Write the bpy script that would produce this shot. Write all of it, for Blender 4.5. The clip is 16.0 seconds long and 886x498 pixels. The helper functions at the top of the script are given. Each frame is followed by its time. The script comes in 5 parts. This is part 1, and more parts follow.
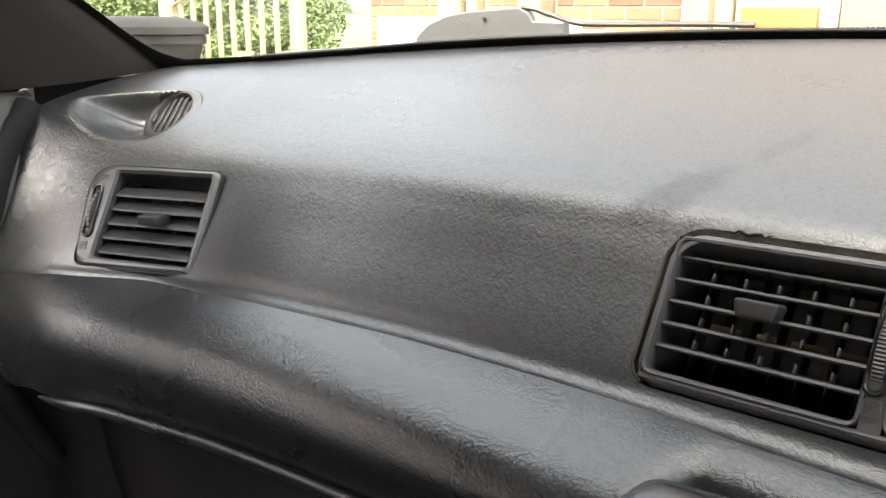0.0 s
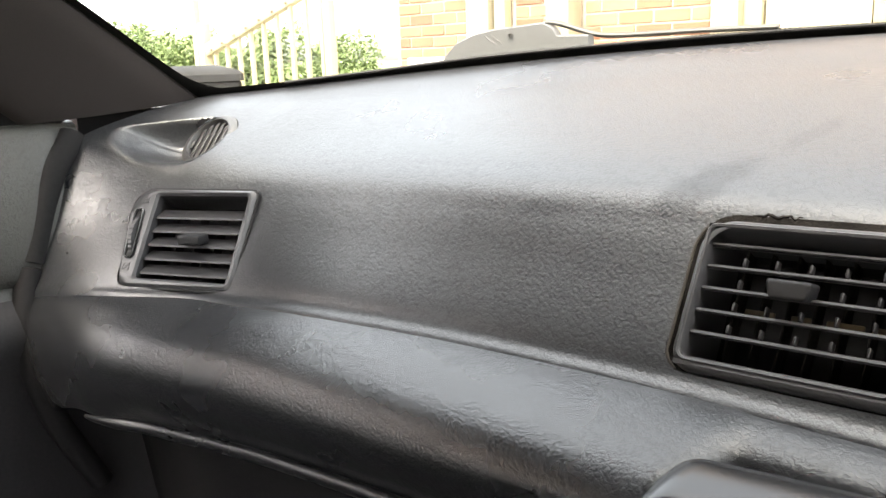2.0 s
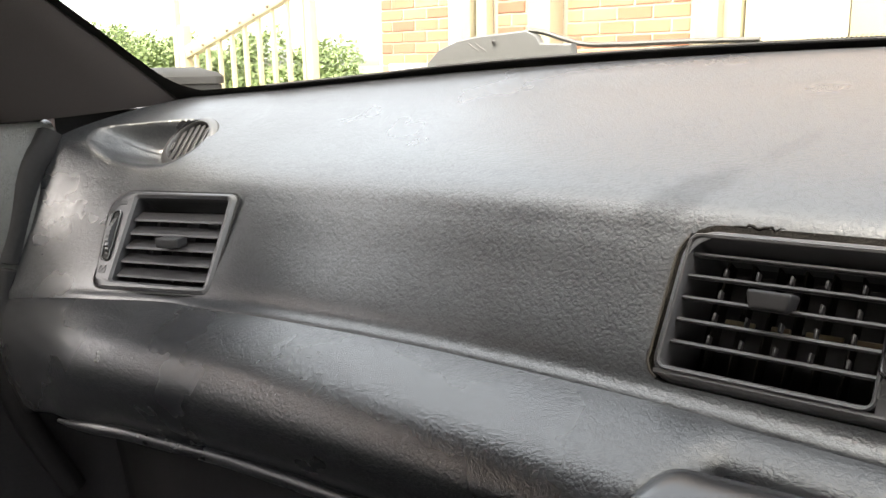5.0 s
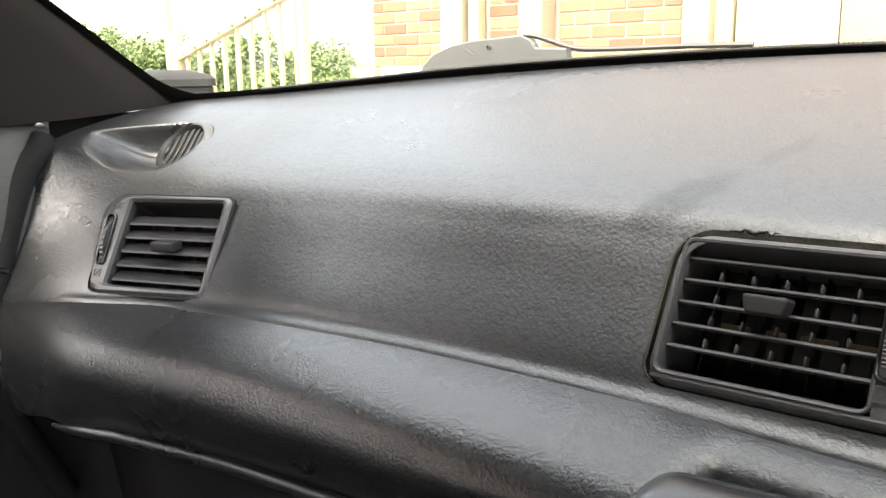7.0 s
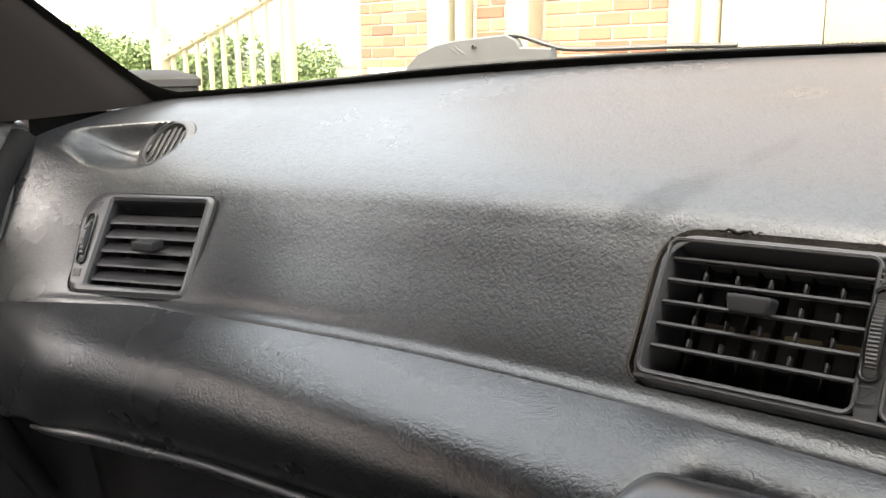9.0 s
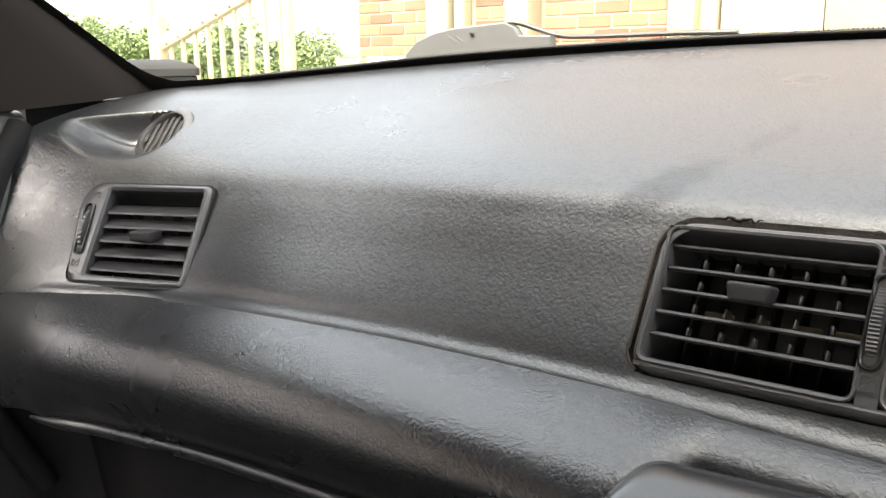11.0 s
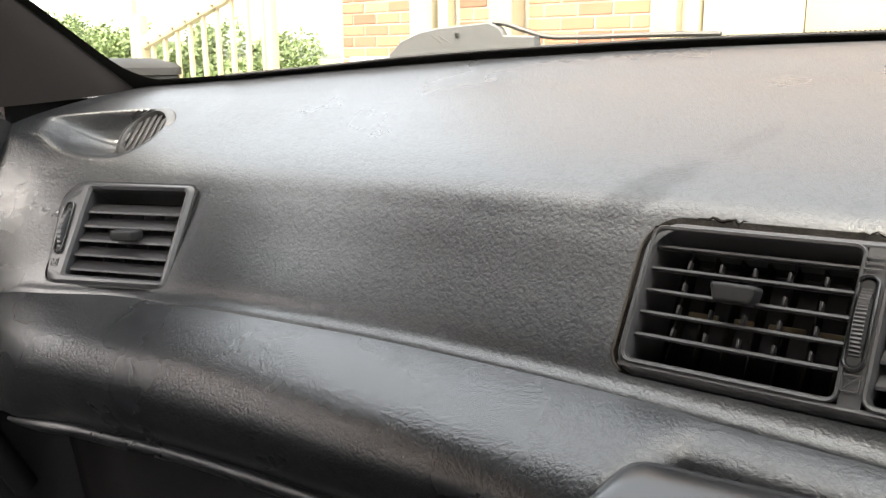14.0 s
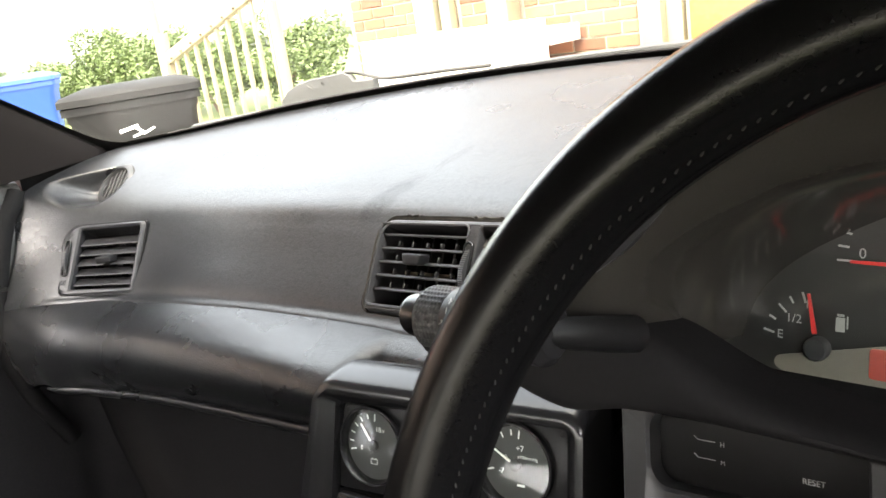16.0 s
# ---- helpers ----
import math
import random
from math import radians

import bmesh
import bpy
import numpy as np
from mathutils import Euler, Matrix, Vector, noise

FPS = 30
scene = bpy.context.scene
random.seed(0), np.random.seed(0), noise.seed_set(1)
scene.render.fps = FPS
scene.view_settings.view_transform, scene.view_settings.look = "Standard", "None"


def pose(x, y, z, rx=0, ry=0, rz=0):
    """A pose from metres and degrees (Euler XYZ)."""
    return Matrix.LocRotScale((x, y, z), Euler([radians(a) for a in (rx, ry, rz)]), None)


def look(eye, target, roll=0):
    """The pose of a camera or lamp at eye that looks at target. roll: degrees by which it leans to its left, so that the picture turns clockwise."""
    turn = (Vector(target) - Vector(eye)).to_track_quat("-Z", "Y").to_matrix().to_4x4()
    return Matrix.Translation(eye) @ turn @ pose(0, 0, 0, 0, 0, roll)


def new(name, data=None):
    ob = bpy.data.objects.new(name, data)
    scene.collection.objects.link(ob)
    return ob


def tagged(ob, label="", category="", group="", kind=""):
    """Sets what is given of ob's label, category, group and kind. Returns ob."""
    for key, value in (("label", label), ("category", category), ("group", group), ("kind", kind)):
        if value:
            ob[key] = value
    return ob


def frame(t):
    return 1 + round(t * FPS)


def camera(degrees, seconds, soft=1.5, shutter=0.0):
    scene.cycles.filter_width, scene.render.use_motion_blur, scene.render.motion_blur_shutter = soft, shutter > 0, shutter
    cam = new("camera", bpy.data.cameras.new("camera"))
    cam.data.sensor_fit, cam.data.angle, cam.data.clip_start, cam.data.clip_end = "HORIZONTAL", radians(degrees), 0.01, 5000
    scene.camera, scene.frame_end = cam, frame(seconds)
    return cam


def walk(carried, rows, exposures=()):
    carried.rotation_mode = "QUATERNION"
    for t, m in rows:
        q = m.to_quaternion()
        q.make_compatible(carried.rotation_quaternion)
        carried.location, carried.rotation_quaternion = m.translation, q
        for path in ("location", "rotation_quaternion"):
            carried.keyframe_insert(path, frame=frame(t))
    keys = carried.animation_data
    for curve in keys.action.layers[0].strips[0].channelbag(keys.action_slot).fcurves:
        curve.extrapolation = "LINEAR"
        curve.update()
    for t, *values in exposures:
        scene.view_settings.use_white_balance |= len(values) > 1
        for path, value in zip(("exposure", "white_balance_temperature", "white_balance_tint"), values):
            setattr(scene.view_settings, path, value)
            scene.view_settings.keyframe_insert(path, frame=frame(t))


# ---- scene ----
cam = camera(54.9, 16.0)
PATH = [
    (0, (0.002, -0.005, 1.084), (-1.309, 1.409, 0.551), 0.4),
    (0.5, (0.009, -0.01, 1.074), (-1.476, 1.175, 0.448), -5.0),
    (1, (0.006, -0.008, 1.071), (-1.335, 1.381, 0.549), -1.5),
    (1.5, (0.012, -0.014, 1.065), (-1.366, 1.356, 0.593), -1.8),
    (2, (0.013, -0.013, 1.062), (-1.374, 1.359, 0.622), -2.0),
    (2.5, (0.011, -0.012, 1.062), (-1.363, 1.367, 0.602), -2.1),
    (3, (0.01, -0.009, 1.062), (-1.351, 1.39, 0.626), -2.5),
    (3.5, (0.011, -0.012, 1.062), (-1.354, 1.383, 0.625), -2.2),
    (4, (0.011, -0.011, 1.061), (-1.359, 1.381, 0.63), -1.4),
    (6.5, (0.009, -0.016, 1.063), (-1.329, 1.407, 0.637), -0.8),
    (7, (0.009, -0.016, 1.063), (-1.331, 1.408, 0.642), -0.8),
    (7.5, (0.009, -0.012, 1.061), (-1.333, 1.413, 0.648), -0.8),
    (8, (0.008, -0.01, 1.062), (-1.322, 1.423, 0.643), -0.9),
    (8.5, (0.008, -0.012, 1.061), (-1.311, 1.434, 0.647), -0.5),
    (11, (0.007, -0.01, 1.06), (-1.307, 1.432, 0.618), -0.7),
    (11.5, (0.007, -0.009, 1.058), (-1.305, 1.437, 0.625), -0.5),
    (12, (0.007, -0.008, 1.059), (-1.302, 1.441, 0.629), -0.5),
    (12.5, (0.006, -0.009, 1.0585), (-1.298, 1.4455, 0.632), -0.45),
    (13, (0.006, -0.01, 1.058), (-1.294, 1.45, 0.635), -0.4),
    (13.5, (0.005, -0.009, 1.059), (-1.293, 1.452, 0.635), -0.5),
    (14, (0.005, -0.009, 1.059), (-1.279, 1.459, 0.619), -0.3),
    (14.5, (0.005, -0.004, 1.061), (-1.214, 1.5, 0.558), 1.1),
    (14.8, (0.069, -0.023, 1.085), (-1.168, 1.446, 0.527), -1.1),
    (15, (0.109, -0.033, 1.089), (-1.123, 1.437, 0.52), -2.6),
    (15.2, (0.159, -0.052, 1.097), (-1.075, 1.416, 0.531), -4.0),
    (15.3, (0.193, -0.054, 1.104), (-1.059, 1.393, 0.526), -5.5),
    (15.4, (0.219, -0.063, 1.103), (-1.044, 1.381, 0.539), -5.8),
    (15.5, (0.246, -0.066, 1.106), (-1.038, 1.358, 0.539), -6.3),
    (15.6, (0.27, -0.069, 1.111), (-1.043, 1.33, 0.546), -7.2),
    (15.7, (0.29, -0.067, 1.114), (-1.055, 1.308, 0.566), -7.7),
    (15.8, (0.317, -0.072, 1.125), (-1.042, 1.293, 0.584), -8.0),
    (16, (0.369, -0.081, 1.138), (-1.015, 1.266, 0.62), -8.7),
]
walk(cam, [(t, look(eye, target, roll)) for t, eye, target, roll in PATH], [(0, 4.18, 7350, 10), (0.5, 4.47, 7350, 10), (1, 4.75, 7350, 10), (1.5, 4.55, 7350, 10), (3, 4.31, 7350, 10), (6.5, 4.23, 7350, 10), (14, 4.23, 7350, 10), (14.5, 4.11, 7350, 10), (15, 4.28, 7350, 10), (15.5, 4.40, 7350, 10), (16, 4.50, 7350, 10)])

# ---- world and sun ----
world = bpy.data.worlds.new("sky")
scene.world = world
world.use_nodes = True
wt = world.node_tree
sky = wt.nodes.new("ShaderNodeTexSky")
sky.sky_type, sky.sun_disc = "NISHITA", False
sky.sun_elevation, sky.sun_rotation = radians(60), radians(162)
sky.air_density, sky.dust_density = 0.8, 4.0
sky.ozone_density = 0.5
haze = wt.nodes.new("ShaderNodeHueSaturation")
haze.inputs["Saturation"].default_value = 0.45
wt.links.new(sky.outputs[0], haze.inputs["Color"])
wt.links.new(haze.outputs[0], wt.nodes["Background"].inputs[0])
wt.nodes["Background"].inputs[1].default_value = 0.15
sun = new("sun", bpy.data.lights.new("sun", "SUN"))
sun.data.energy, sun.data.angle, sun.data.color = 0.035, radians(8), (1.0, 0.95, 0.82)
SUN_WAY = Vector((0.1545, -0.4755, 0.866))
sun.matrix_world = look(SUN_WAY * 20, (0, 0, 0))


# ---- materials ----
def mat(name, color, rough=0.5, metal=0.0, bump=0.0, scale=200.0, vary=0.12, spec=0.5, coords="Object", rvary=0.0, big=6.0, emit=0.0):
    """A node material: colour varied at two scales, roughness varied, fine bump."""
    m = bpy.data.materials.new(name)
    m.use_nodes = True
    nt = m.node_tree
    b = nt.nodes["Principled BSDF"]
    b.inputs["Roughness"].default_value, b.inputs["Metallic"].default_value = rough, metal
    b.inputs["Specular IOR Level"].default_value = spec
    tc = nt.nodes.new("ShaderNodeTexCoord")
    n1 = nt.nodes.new("ShaderNodeTexNoise")
    n1.inputs["Scale"].default_value, n1.inputs["Detail"].default_value = big, 5
    n2 = nt.nodes.new("ShaderNodeTexNoise")
    n2.inputs["Scale"].default_value, n2.inputs["Detail"].default_value = scale, 3
    for n in (n1, n2):
        nt.links.new(tc.outputs[coords], n.inputs["Vector"])
    mx = nt.nodes.new("ShaderNodeMath")
    mx.operation = "ADD"
    nt.links.new(n1.outputs[0], mx.inputs[0])
    nt.links.new(n2.outputs[0], mx.inputs[1])
    ramp = nt.nodes.new("ShaderNodeMapRange")
    ramp.inputs["From Min"].default_value, ramp.inputs["From Max"].default_value = 0.6, 1.4
    ramp.inputs["To Min"].default_value, ramp.inputs["To Max"].default_value = 1 - vary, 1 + vary
    nt.links.new(mx.outputs[0], ramp.inputs["Value"])
    col = nt.nodes.new("ShaderNodeVectorMath")
    col.operation = "SCALE"
    col.inputs[0].default_value = color
    nt.links.new(ramp.outputs[0], col.inputs["Scale"])
    nt.links.new(col.outputs[0], b.inputs["Base Color"])
    if rvary:
        r2 = nt.nodes.new("ShaderNodeMapRange")
        r2.inputs["From Min"].default_value, r2.inputs["From Max"].default_value = 0.3, 0.7
        r2.inputs["To Min"].default_value, r2.inputs["To Max"].default_value = rough - rvary, rough + rvary
        nt.links.new(n1.outputs[0], r2.inputs["Value"])
        nt.links.new(r2.outputs[0], b.inputs["Roughness"])
    if bump:
        bp = nt.nodes.new("ShaderNodeBump")
        bp.inputs["Strength"].default_value, bp.inputs["Distance"].default_value = bump, 0.001
        nt.links.new(n2.outputs[0], bp.inputs["Height"])
        nt.links.new(bp.outputs[0], b.inputs["Normal"])
    return m


def leather(name, color, rough, cell, strength, rvary=0.06, spec=0.5):
    """Embossed vinyl or leather: crinkled cells with fine pores, and worn, greasy patches."""
    m = mat(name, color, rough, 0, 0, 900.0, 0.15, spec, "Object", rvary, 9.0)
    nt = m.node_tree
    b = nt.nodes["Principled BSDF"]
    tc = nt.nodes.new("ShaderNodeTexCoord")
    wob = nt.nodes.new("ShaderNodeTexNoise")
    wob.inputs["Scale"].default_value, wob.inputs["Detail"].default_value = 1.2 / cell, 4
    nt.links.new(tc.outputs["Object"], wob.inputs["Vector"])
    off = nt.nodes.new("ShaderNodeVectorMath")
    off.operation = "SCALE"
    off.inputs["Scale"].default_value = cell * 1.3
    nt.links.new(wob.outputs["Color"], off.inputs[0])
    add = nt.nodes.new("ShaderNodeVectorMath")
    add.operation = "ADD"
    nt.links.new(tc.outputs["Object"], add.inputs[0])
    nt.links.new(off.outputs[0], add.inputs[1])
    v1 = nt.nodes.new("ShaderNodeTexVoronoi")
    v1.feature = "DISTANCE_TO_EDGE"
    v1.inputs["Scale"].default_value = 1 / cell
    v2 = nt.nodes.new("ShaderNodeTexVoronoi")
    v2.inputs["Scale"].default_value = 3.1 / cell
    fine = nt.nodes.new("ShaderNodeTexNoise")
    fine.inputs["Scale"].default_value, fine.inputs["Detail"].default_value = 4 / cell, 4
    for n in (v1, v2, fine):
        nt.links.new(add.outputs[0], n.inputs["Vector"])
    cut = nt.nodes.new("ShaderNodeMapRange")
    cut.inputs["From Max"].default_value = 0.26
    cut.interpolation_type = "SMOOTHSTEP"
    nt.links.new(v1.outputs["Distance"], cut.inputs["Value"])
    # wandering wrinkles where two noises cross their middle value
    ridge = None
    for k, (sc, width) in enumerate(((0.38 / cell, 0.034), (0.66 / cell, 0.036))):
        st = nt.nodes.new("ShaderNodeVectorMath")
        st.operation = "MULTIPLY"
        st.inputs[1].default_value = (0.7, 1.0, 1.15)
        nt.links.new(add.outputs[0], st.inputs[0])
        nz = nt.nodes.new("ShaderNodeTexNoise")
        nz.inputs["Scale"].default_value, nz.inputs["Detail"].default_value = sc, 2
        nt.links.new(st.outputs[0], nz.inputs["Vector"])
        ab = nt.nodes.new("ShaderNodeMath")
        ab.operation = "SUBTRACT"
        ab.inputs[1].default_value = 0.5
        nt.links.new(nz.outputs[0], ab.inputs[0])
        a2 = nt.nodes.new("ShaderNodeMath")
        a2.operation = "ABSOLUTE"
        nt.links.new(ab.outputs[0], a2.inputs[0])
        cr = nt.nodes.new("ShaderNodeMapRange")
        cr.inputs["From Max"].default_value = width * 1.3
        cr.interpolation_type = "SMOOTHSTEP"
        nt.links.new(a2.outputs[0], cr.inputs["Value"])
        if ridge is None:
            ridge = cr.outputs[0]
        else:
            pr = nt.nodes.new("ShaderNodeMath")
            pr.operation = "MULTIPLY"
            nt.links.new(ridge, pr.inputs[0])
            nt.links.new(cr.outputs[0], pr.inputs[1])
            ridge = pr.outputs[0]
    both = nt.nodes.new("ShaderNodeMath")
    both.operation = "MULTIPLY_ADD"
    both.inputs[1].default_value = 0.75
    nt.links.new(cut.outputs[0], both.inputs[0])
    nt.links.new(ridge, both.inputs[2])
    sh = nt.nodes.new("ShaderNodeMapRange")
    sh.inputs["To Min"].default_value, sh.inputs["To Max"].default_value = spec * 0.82, spec * 1.02
    nt.links.new(ridge, sh.inputs["Value"])
    nt.links.new(sh.outputs[0], b.inputs["Specular IOR Level"])
    m1 = nt.nodes.new("ShaderNodeMath")
    m1.operation = "MULTIPLY_ADD"
    m1.inputs[1].default_value = -0.12
    nt.links.new(v2.outputs["Distance"], m1.inputs[0])
    nt.links.new(both.outputs[0], m1.inputs[2])
    m2 = nt.nodes.new("ShaderNodeMath")
    m2.operation = "MULTIPLY_ADD"
    m2.inputs[1].default_value = 0.07
    nt.links.new(fine.outputs[0], m2.inputs[0])
    nt.links.new(m1.outputs[0], m2.inputs[2])
    bp = nt.nodes.new("ShaderNodeBump")
    bp.inputs["Strength"].default_value, bp.inputs["Distance"].default_value = strength, cell * 0.22
    nt.links.new(m2.outputs[0], bp.inputs["Height"])
    nt.links.new(bp.outputs[0], b.inputs["Normal"])
    return m


def glass(name, color=(0.95, 0.98, 0.96), rough=0.02, base=0.04):
    m = bpy.data.materials.new(name)
    m.use_nodes = True
    nt = m.node_tree
    nt.nodes.remove(nt.nodes["Principled BSDF"])
    tr = nt.nodes.new("ShaderNodeBsdfTransparent")
    tr.inputs[0].default_value = (*color, 1)
    gl = nt.nodes.new("ShaderNodeBsdfGlossy")
    gl.inputs["Roughness"].default_value = rough
    lw = nt.nodes.new("ShaderNodeLayerWeight")
    lw.inputs[0].default_value = 0.5
    p5 = nt.nodes.new("ShaderNodeMath")
    p5.operation = "POWER"
    p5.inputs[1].default_value = 5
    nt.links.new(lw.outputs["Facing"], p5.inputs[0])
    fr = nt.nodes.new("ShaderNodeMath")
    fr.operation = "MULTIPLY_ADD"
    fr.inputs[1].default_value, fr.inputs[2].default_value = 0.9, base
    nt.links.new(p5.outputs[0], fr.inputs[0])
    mx = nt.nodes.new("ShaderNodeMixShader")
    nt.links.new(fr.outputs[0], mx.inputs[0])
    nt.links.new(tr.outputs[0], mx.inputs[1])
    nt.links.new(gl.outputs[0], mx.inputs[2])
    nt.links.new(mx.outputs[0], nt.nodes["Material Output"].inputs[0])
    return m


def stain(m, spots):
    """Greasy smudges that take the shine off: (centre, long axis, half length, half width) each."""
    nt = m.node_tree
    b = nt.nodes["Principled BSDF"]
    tc = nt.nodes.new("ShaderNodeTexCoord")
    wob = nt.nodes.new("ShaderNodeTexNoise")
    wob.inputs["Scale"].default_value, wob.inputs["Detail"].default_value = 45, 6
    nt.links.new(tc.outputs["Object"], wob.inputs["Vector"])
    amp = nt.nodes.new("ShaderNodeVectorMath")
    amp.operation = "MULTIPLY_ADD"
    amp.inputs[1].default_value, amp.inputs[2].default_value = (0.03, 0.03, 0.03), (-0.015, -0.015, -0.015)
    nt.links.new(wob.outputs["Color"], amp.inputs[0])
    warp = nt.nodes.new("ShaderNodeVectorMath")
    nt.links.new(tc.outputs["Object"], warp.inputs[0])
    nt.links.new(amp.outputs[0], warp.inputs[1])
    total = None
    for c, axis, half, wide, amount in spots:
        d = Vector(axis).normalized()
        rel = nt.nodes.new("ShaderNodeVectorMath")
        rel.operation = "SUBTRACT"
        rel.inputs[1].default_value = c
        nt.links.new(warp.outputs[0], rel.inputs[0])
        along = nt.nodes.new("ShaderNodeVectorMath")
        along.operation = "DOT_PRODUCT"
        along.inputs[1].default_value = d * (1 / half - 1 / wide)
        nt.links.new(rel.outputs[0], along.inputs[0])
        back = nt.nodes.new("ShaderNodeVectorMath")
        back.operation = "SCALE"
        back.inputs[0].default_value = d
        nt.links.new(along.outputs["Value"], back.inputs["Scale"])
        sq = nt.nodes.new("ShaderNodeVectorMath")
        sq.operation = "SCALE"
        sq.inputs["Scale"].default_value = 1 / wide
        nt.links.new(rel.outputs[0], sq.inputs[0])
        both = nt.nodes.new("ShaderNodeVectorMath")
        nt.links.new(sq.outputs[0], both.inputs[0])
        nt.links.new(back.outputs[0], both.inputs[1])
        ln = nt.nodes.new("ShaderNodeVectorMath")
        ln.operation = "LENGTH"
        nt.links.new(both.outputs[0], ln.inputs[0])
        mr = nt.nodes.new("ShaderNodeMapRange")
        mr.interpolation_type = "SMOOTHSTEP"
        mr.inputs["From Min"].default_value, mr.inputs["From Max"].default_value = 1.15, 0.55
        mr.inputs["To Max"].default_value = amount
        nt.links.new(ln.outputs["Value"], mr.inputs["Value"])
        if total is None:
            total = mr.outputs[0]
        else:
            mx = nt.nodes.new("ShaderNodeMath")
            mx.operation = "MAXIMUM"
            nt.links.new(total, mx.inputs[0])
            nt.links.new(mr.outputs[0], mx.inputs[1])
            total = mx.outputs[0]
    sp = nt.nodes.new("ShaderNodeMath")
    sp.operation = "MULTIPLY_ADD"
    sp.inputs[1].default_value = -0.42
    nt.links.new(b.inputs["Specular IOR Level"].links[0].from_socket, sp.inputs[2])
    sp.use_clamp = True
    nt.links.new(total, sp.inputs[0])
    nt.links.new(sp.outputs[0], b.inputs["Specular IOR Level"])
    return m


VINYL = stain(leather("dash_vinyl", (0.0145, 0.0155, 0.0168), 0.30, 0.0036, 0.15, 0.04, 0.62), (
    ((-0.226, 0.440, 0.987), (0.55, 0.72, 0.42), 0.042, 0.017, 0.5), ((-0.322, 0.413, 0.967), (1, 0.1, 0), 0.022, 0.009, 0.3),
    ((-0.775, 0.345, 0.985), (0.6, 0.6, 0.3), 0.03, 0.016, 0.5), ((-0.19, 0.50, 1.01), (0.4, 0.8, 0.4), 0.03, 0.010, 0.3)))
VINYL_LOW = leather("lower_vinyl", (0.0110, 0.0115, 0.0124), 0.28, 0.0036, 0.17, 0.04, 0.54)
DOOR_VINYL = leather("door_vinyl", (0.034, 0.0345, 0.031), 0.42, 0.0032, 0.4)
HIDE = leather("wheel_leather", (0.0045, 0.0045, 0.0048), 0.22, 0.0018, 0.05, 0.04, 0.20)
TRIM = mat("pillar_trim", (0.026, 0.022, 0.021), 0.75, 0, 0.15, 900, 0.15, spec=0.2)
PLASTIC = mat("grey_black_plastic", (0.030, 0.030, 0.0315), 0.40, 0, 0.1, 1400, 0.1, spec=0.4, rvary=0.04, big=30)
SLAT = mat("slat_plastic", (0.020, 0.0195, 0.0205), 0.42, 0, 0.1, 900, 0.2, spec=0.25, big=40)
DUSTY = mat("dusty_slat", (0.036, 0.032, 0.026), 0.6, 0, 0.15, 1200, 0.25, spec=0.2, big=60)
DUCT = mat("duct_black", (0.022, 0.0215, 0.0225), 0.7, 0, 0.1, 300, 0.2, spec=0.15)
SATIN = mat("satin_black", (0.0095, 0.0095, 0.010), 0.25, 0, 0.03, 1200, 0.1, spec=0.5, rvary=0.015, big=25)
MOUTH = mat("mouth_plastic", (0.036, 0.034, 0.030), 0.14, 0, 0.02, 1200, 0.1)
PANEL = mat("panel_black", (0.0095, 0.0095, 0.010), 0.4, 0, 0.08, 1500, 0.12, spec=0.25)
BROWN_BLACK = mat("dusty_gap_dark_fin", (0.011, 0.0098, 0.0085), 0.85, 0, 0.5, 700, 0.8, spec=0.06, big=70)
RUBBER = mat("rubber", (0.013, 0.013, 0.013), 0.65, 0, 0.1, 500, 0.2, spec=0.2)
FRIT = mat("frit", (0.009, 0.0088, 0.0086), 0.6, 0, 0, 300, 0.1, spec=0.2)
INK = mat("white_print", (0.75, 0.75, 0.72), 0.6, 0, 0, 900, 0.08)
# Mid-grey print for the cluster and clock, darker than INK.
DIM = mat("grey_print", (0.3, 0.3, 0.29), 0.6, 0, 0, 900, 0.15)
RED_INK = mat("red_print", (0.22, 0.02, 0.02), 0.5, 0, 0, 900, 0.1)
NEEDLE = mat("white_needle", (0.85, 0.84, 0.8), 0.5, 0, 0, 900, 0.05)
RED_NEEDLE = mat("red_needle", (0.6, 0.03, 0.03), 0.5, 0, 0, 900, 0.05)
DIAL = mat("dial_black", (0.033, 0.0325, 0.0315), 0.45, 0, 0.03, 900, 0.15)
GREY_DIAL = mat("dial_grey", (0.20, 0.188, 0.16), 0.5, 0, 0, 900, 0.08)
PINK = mat("odometer_red", (0.5, 0.1, 0.08), 0.5, 0, 0, 900, 0.08)
LENS = glass("lens_glass", rough=0.07, base=0.030)
SCREEN = glass("windscreen_glass", (0.9, 0.94, 0.91))
HEADLINER = mat("headliner", (0.105, 0.115, 0.125), 0.9, 0, 0.2, 600, 0.1)
CARPET = mat("carpet", (0.012, 0.012, 0.013), 0.95, 0, 0.5, 500, 0.3, spec=0.1)
FAINT = mat("moulded_mark", (0.022, 0.022, 0.022), 0.6, 0, 0, 900, 0.15)
LOW_PANEL = mat("lower_panel", (0.028, 0.028, 0.029), 0.36, 0, 0.03, 1200, 0.1)
TAB = mat("tab_black", (0.016, 0.016, 0.017), 0.5, 0, 0.05, 900, 0.1, spec=0.16)
PALE = mat("demister_grey", (0.022, 0.022, 0.022), 0.45, 0, 0.1, 900, 0.15)
THREAD = mat("thread", (0.010, 0.010, 0.0095), 0.8, 0, 0, 900, 0.2)
KNOB = mat("knob_plastic", (0.05, 0.05, 0.052), 0.45, 0, 0, 900, 0.1)
YELLOWED = mat("yellowed_plastic", (0.24, 0.205, 0.12), 0.5, 0, 0.1, 900, 0.2)
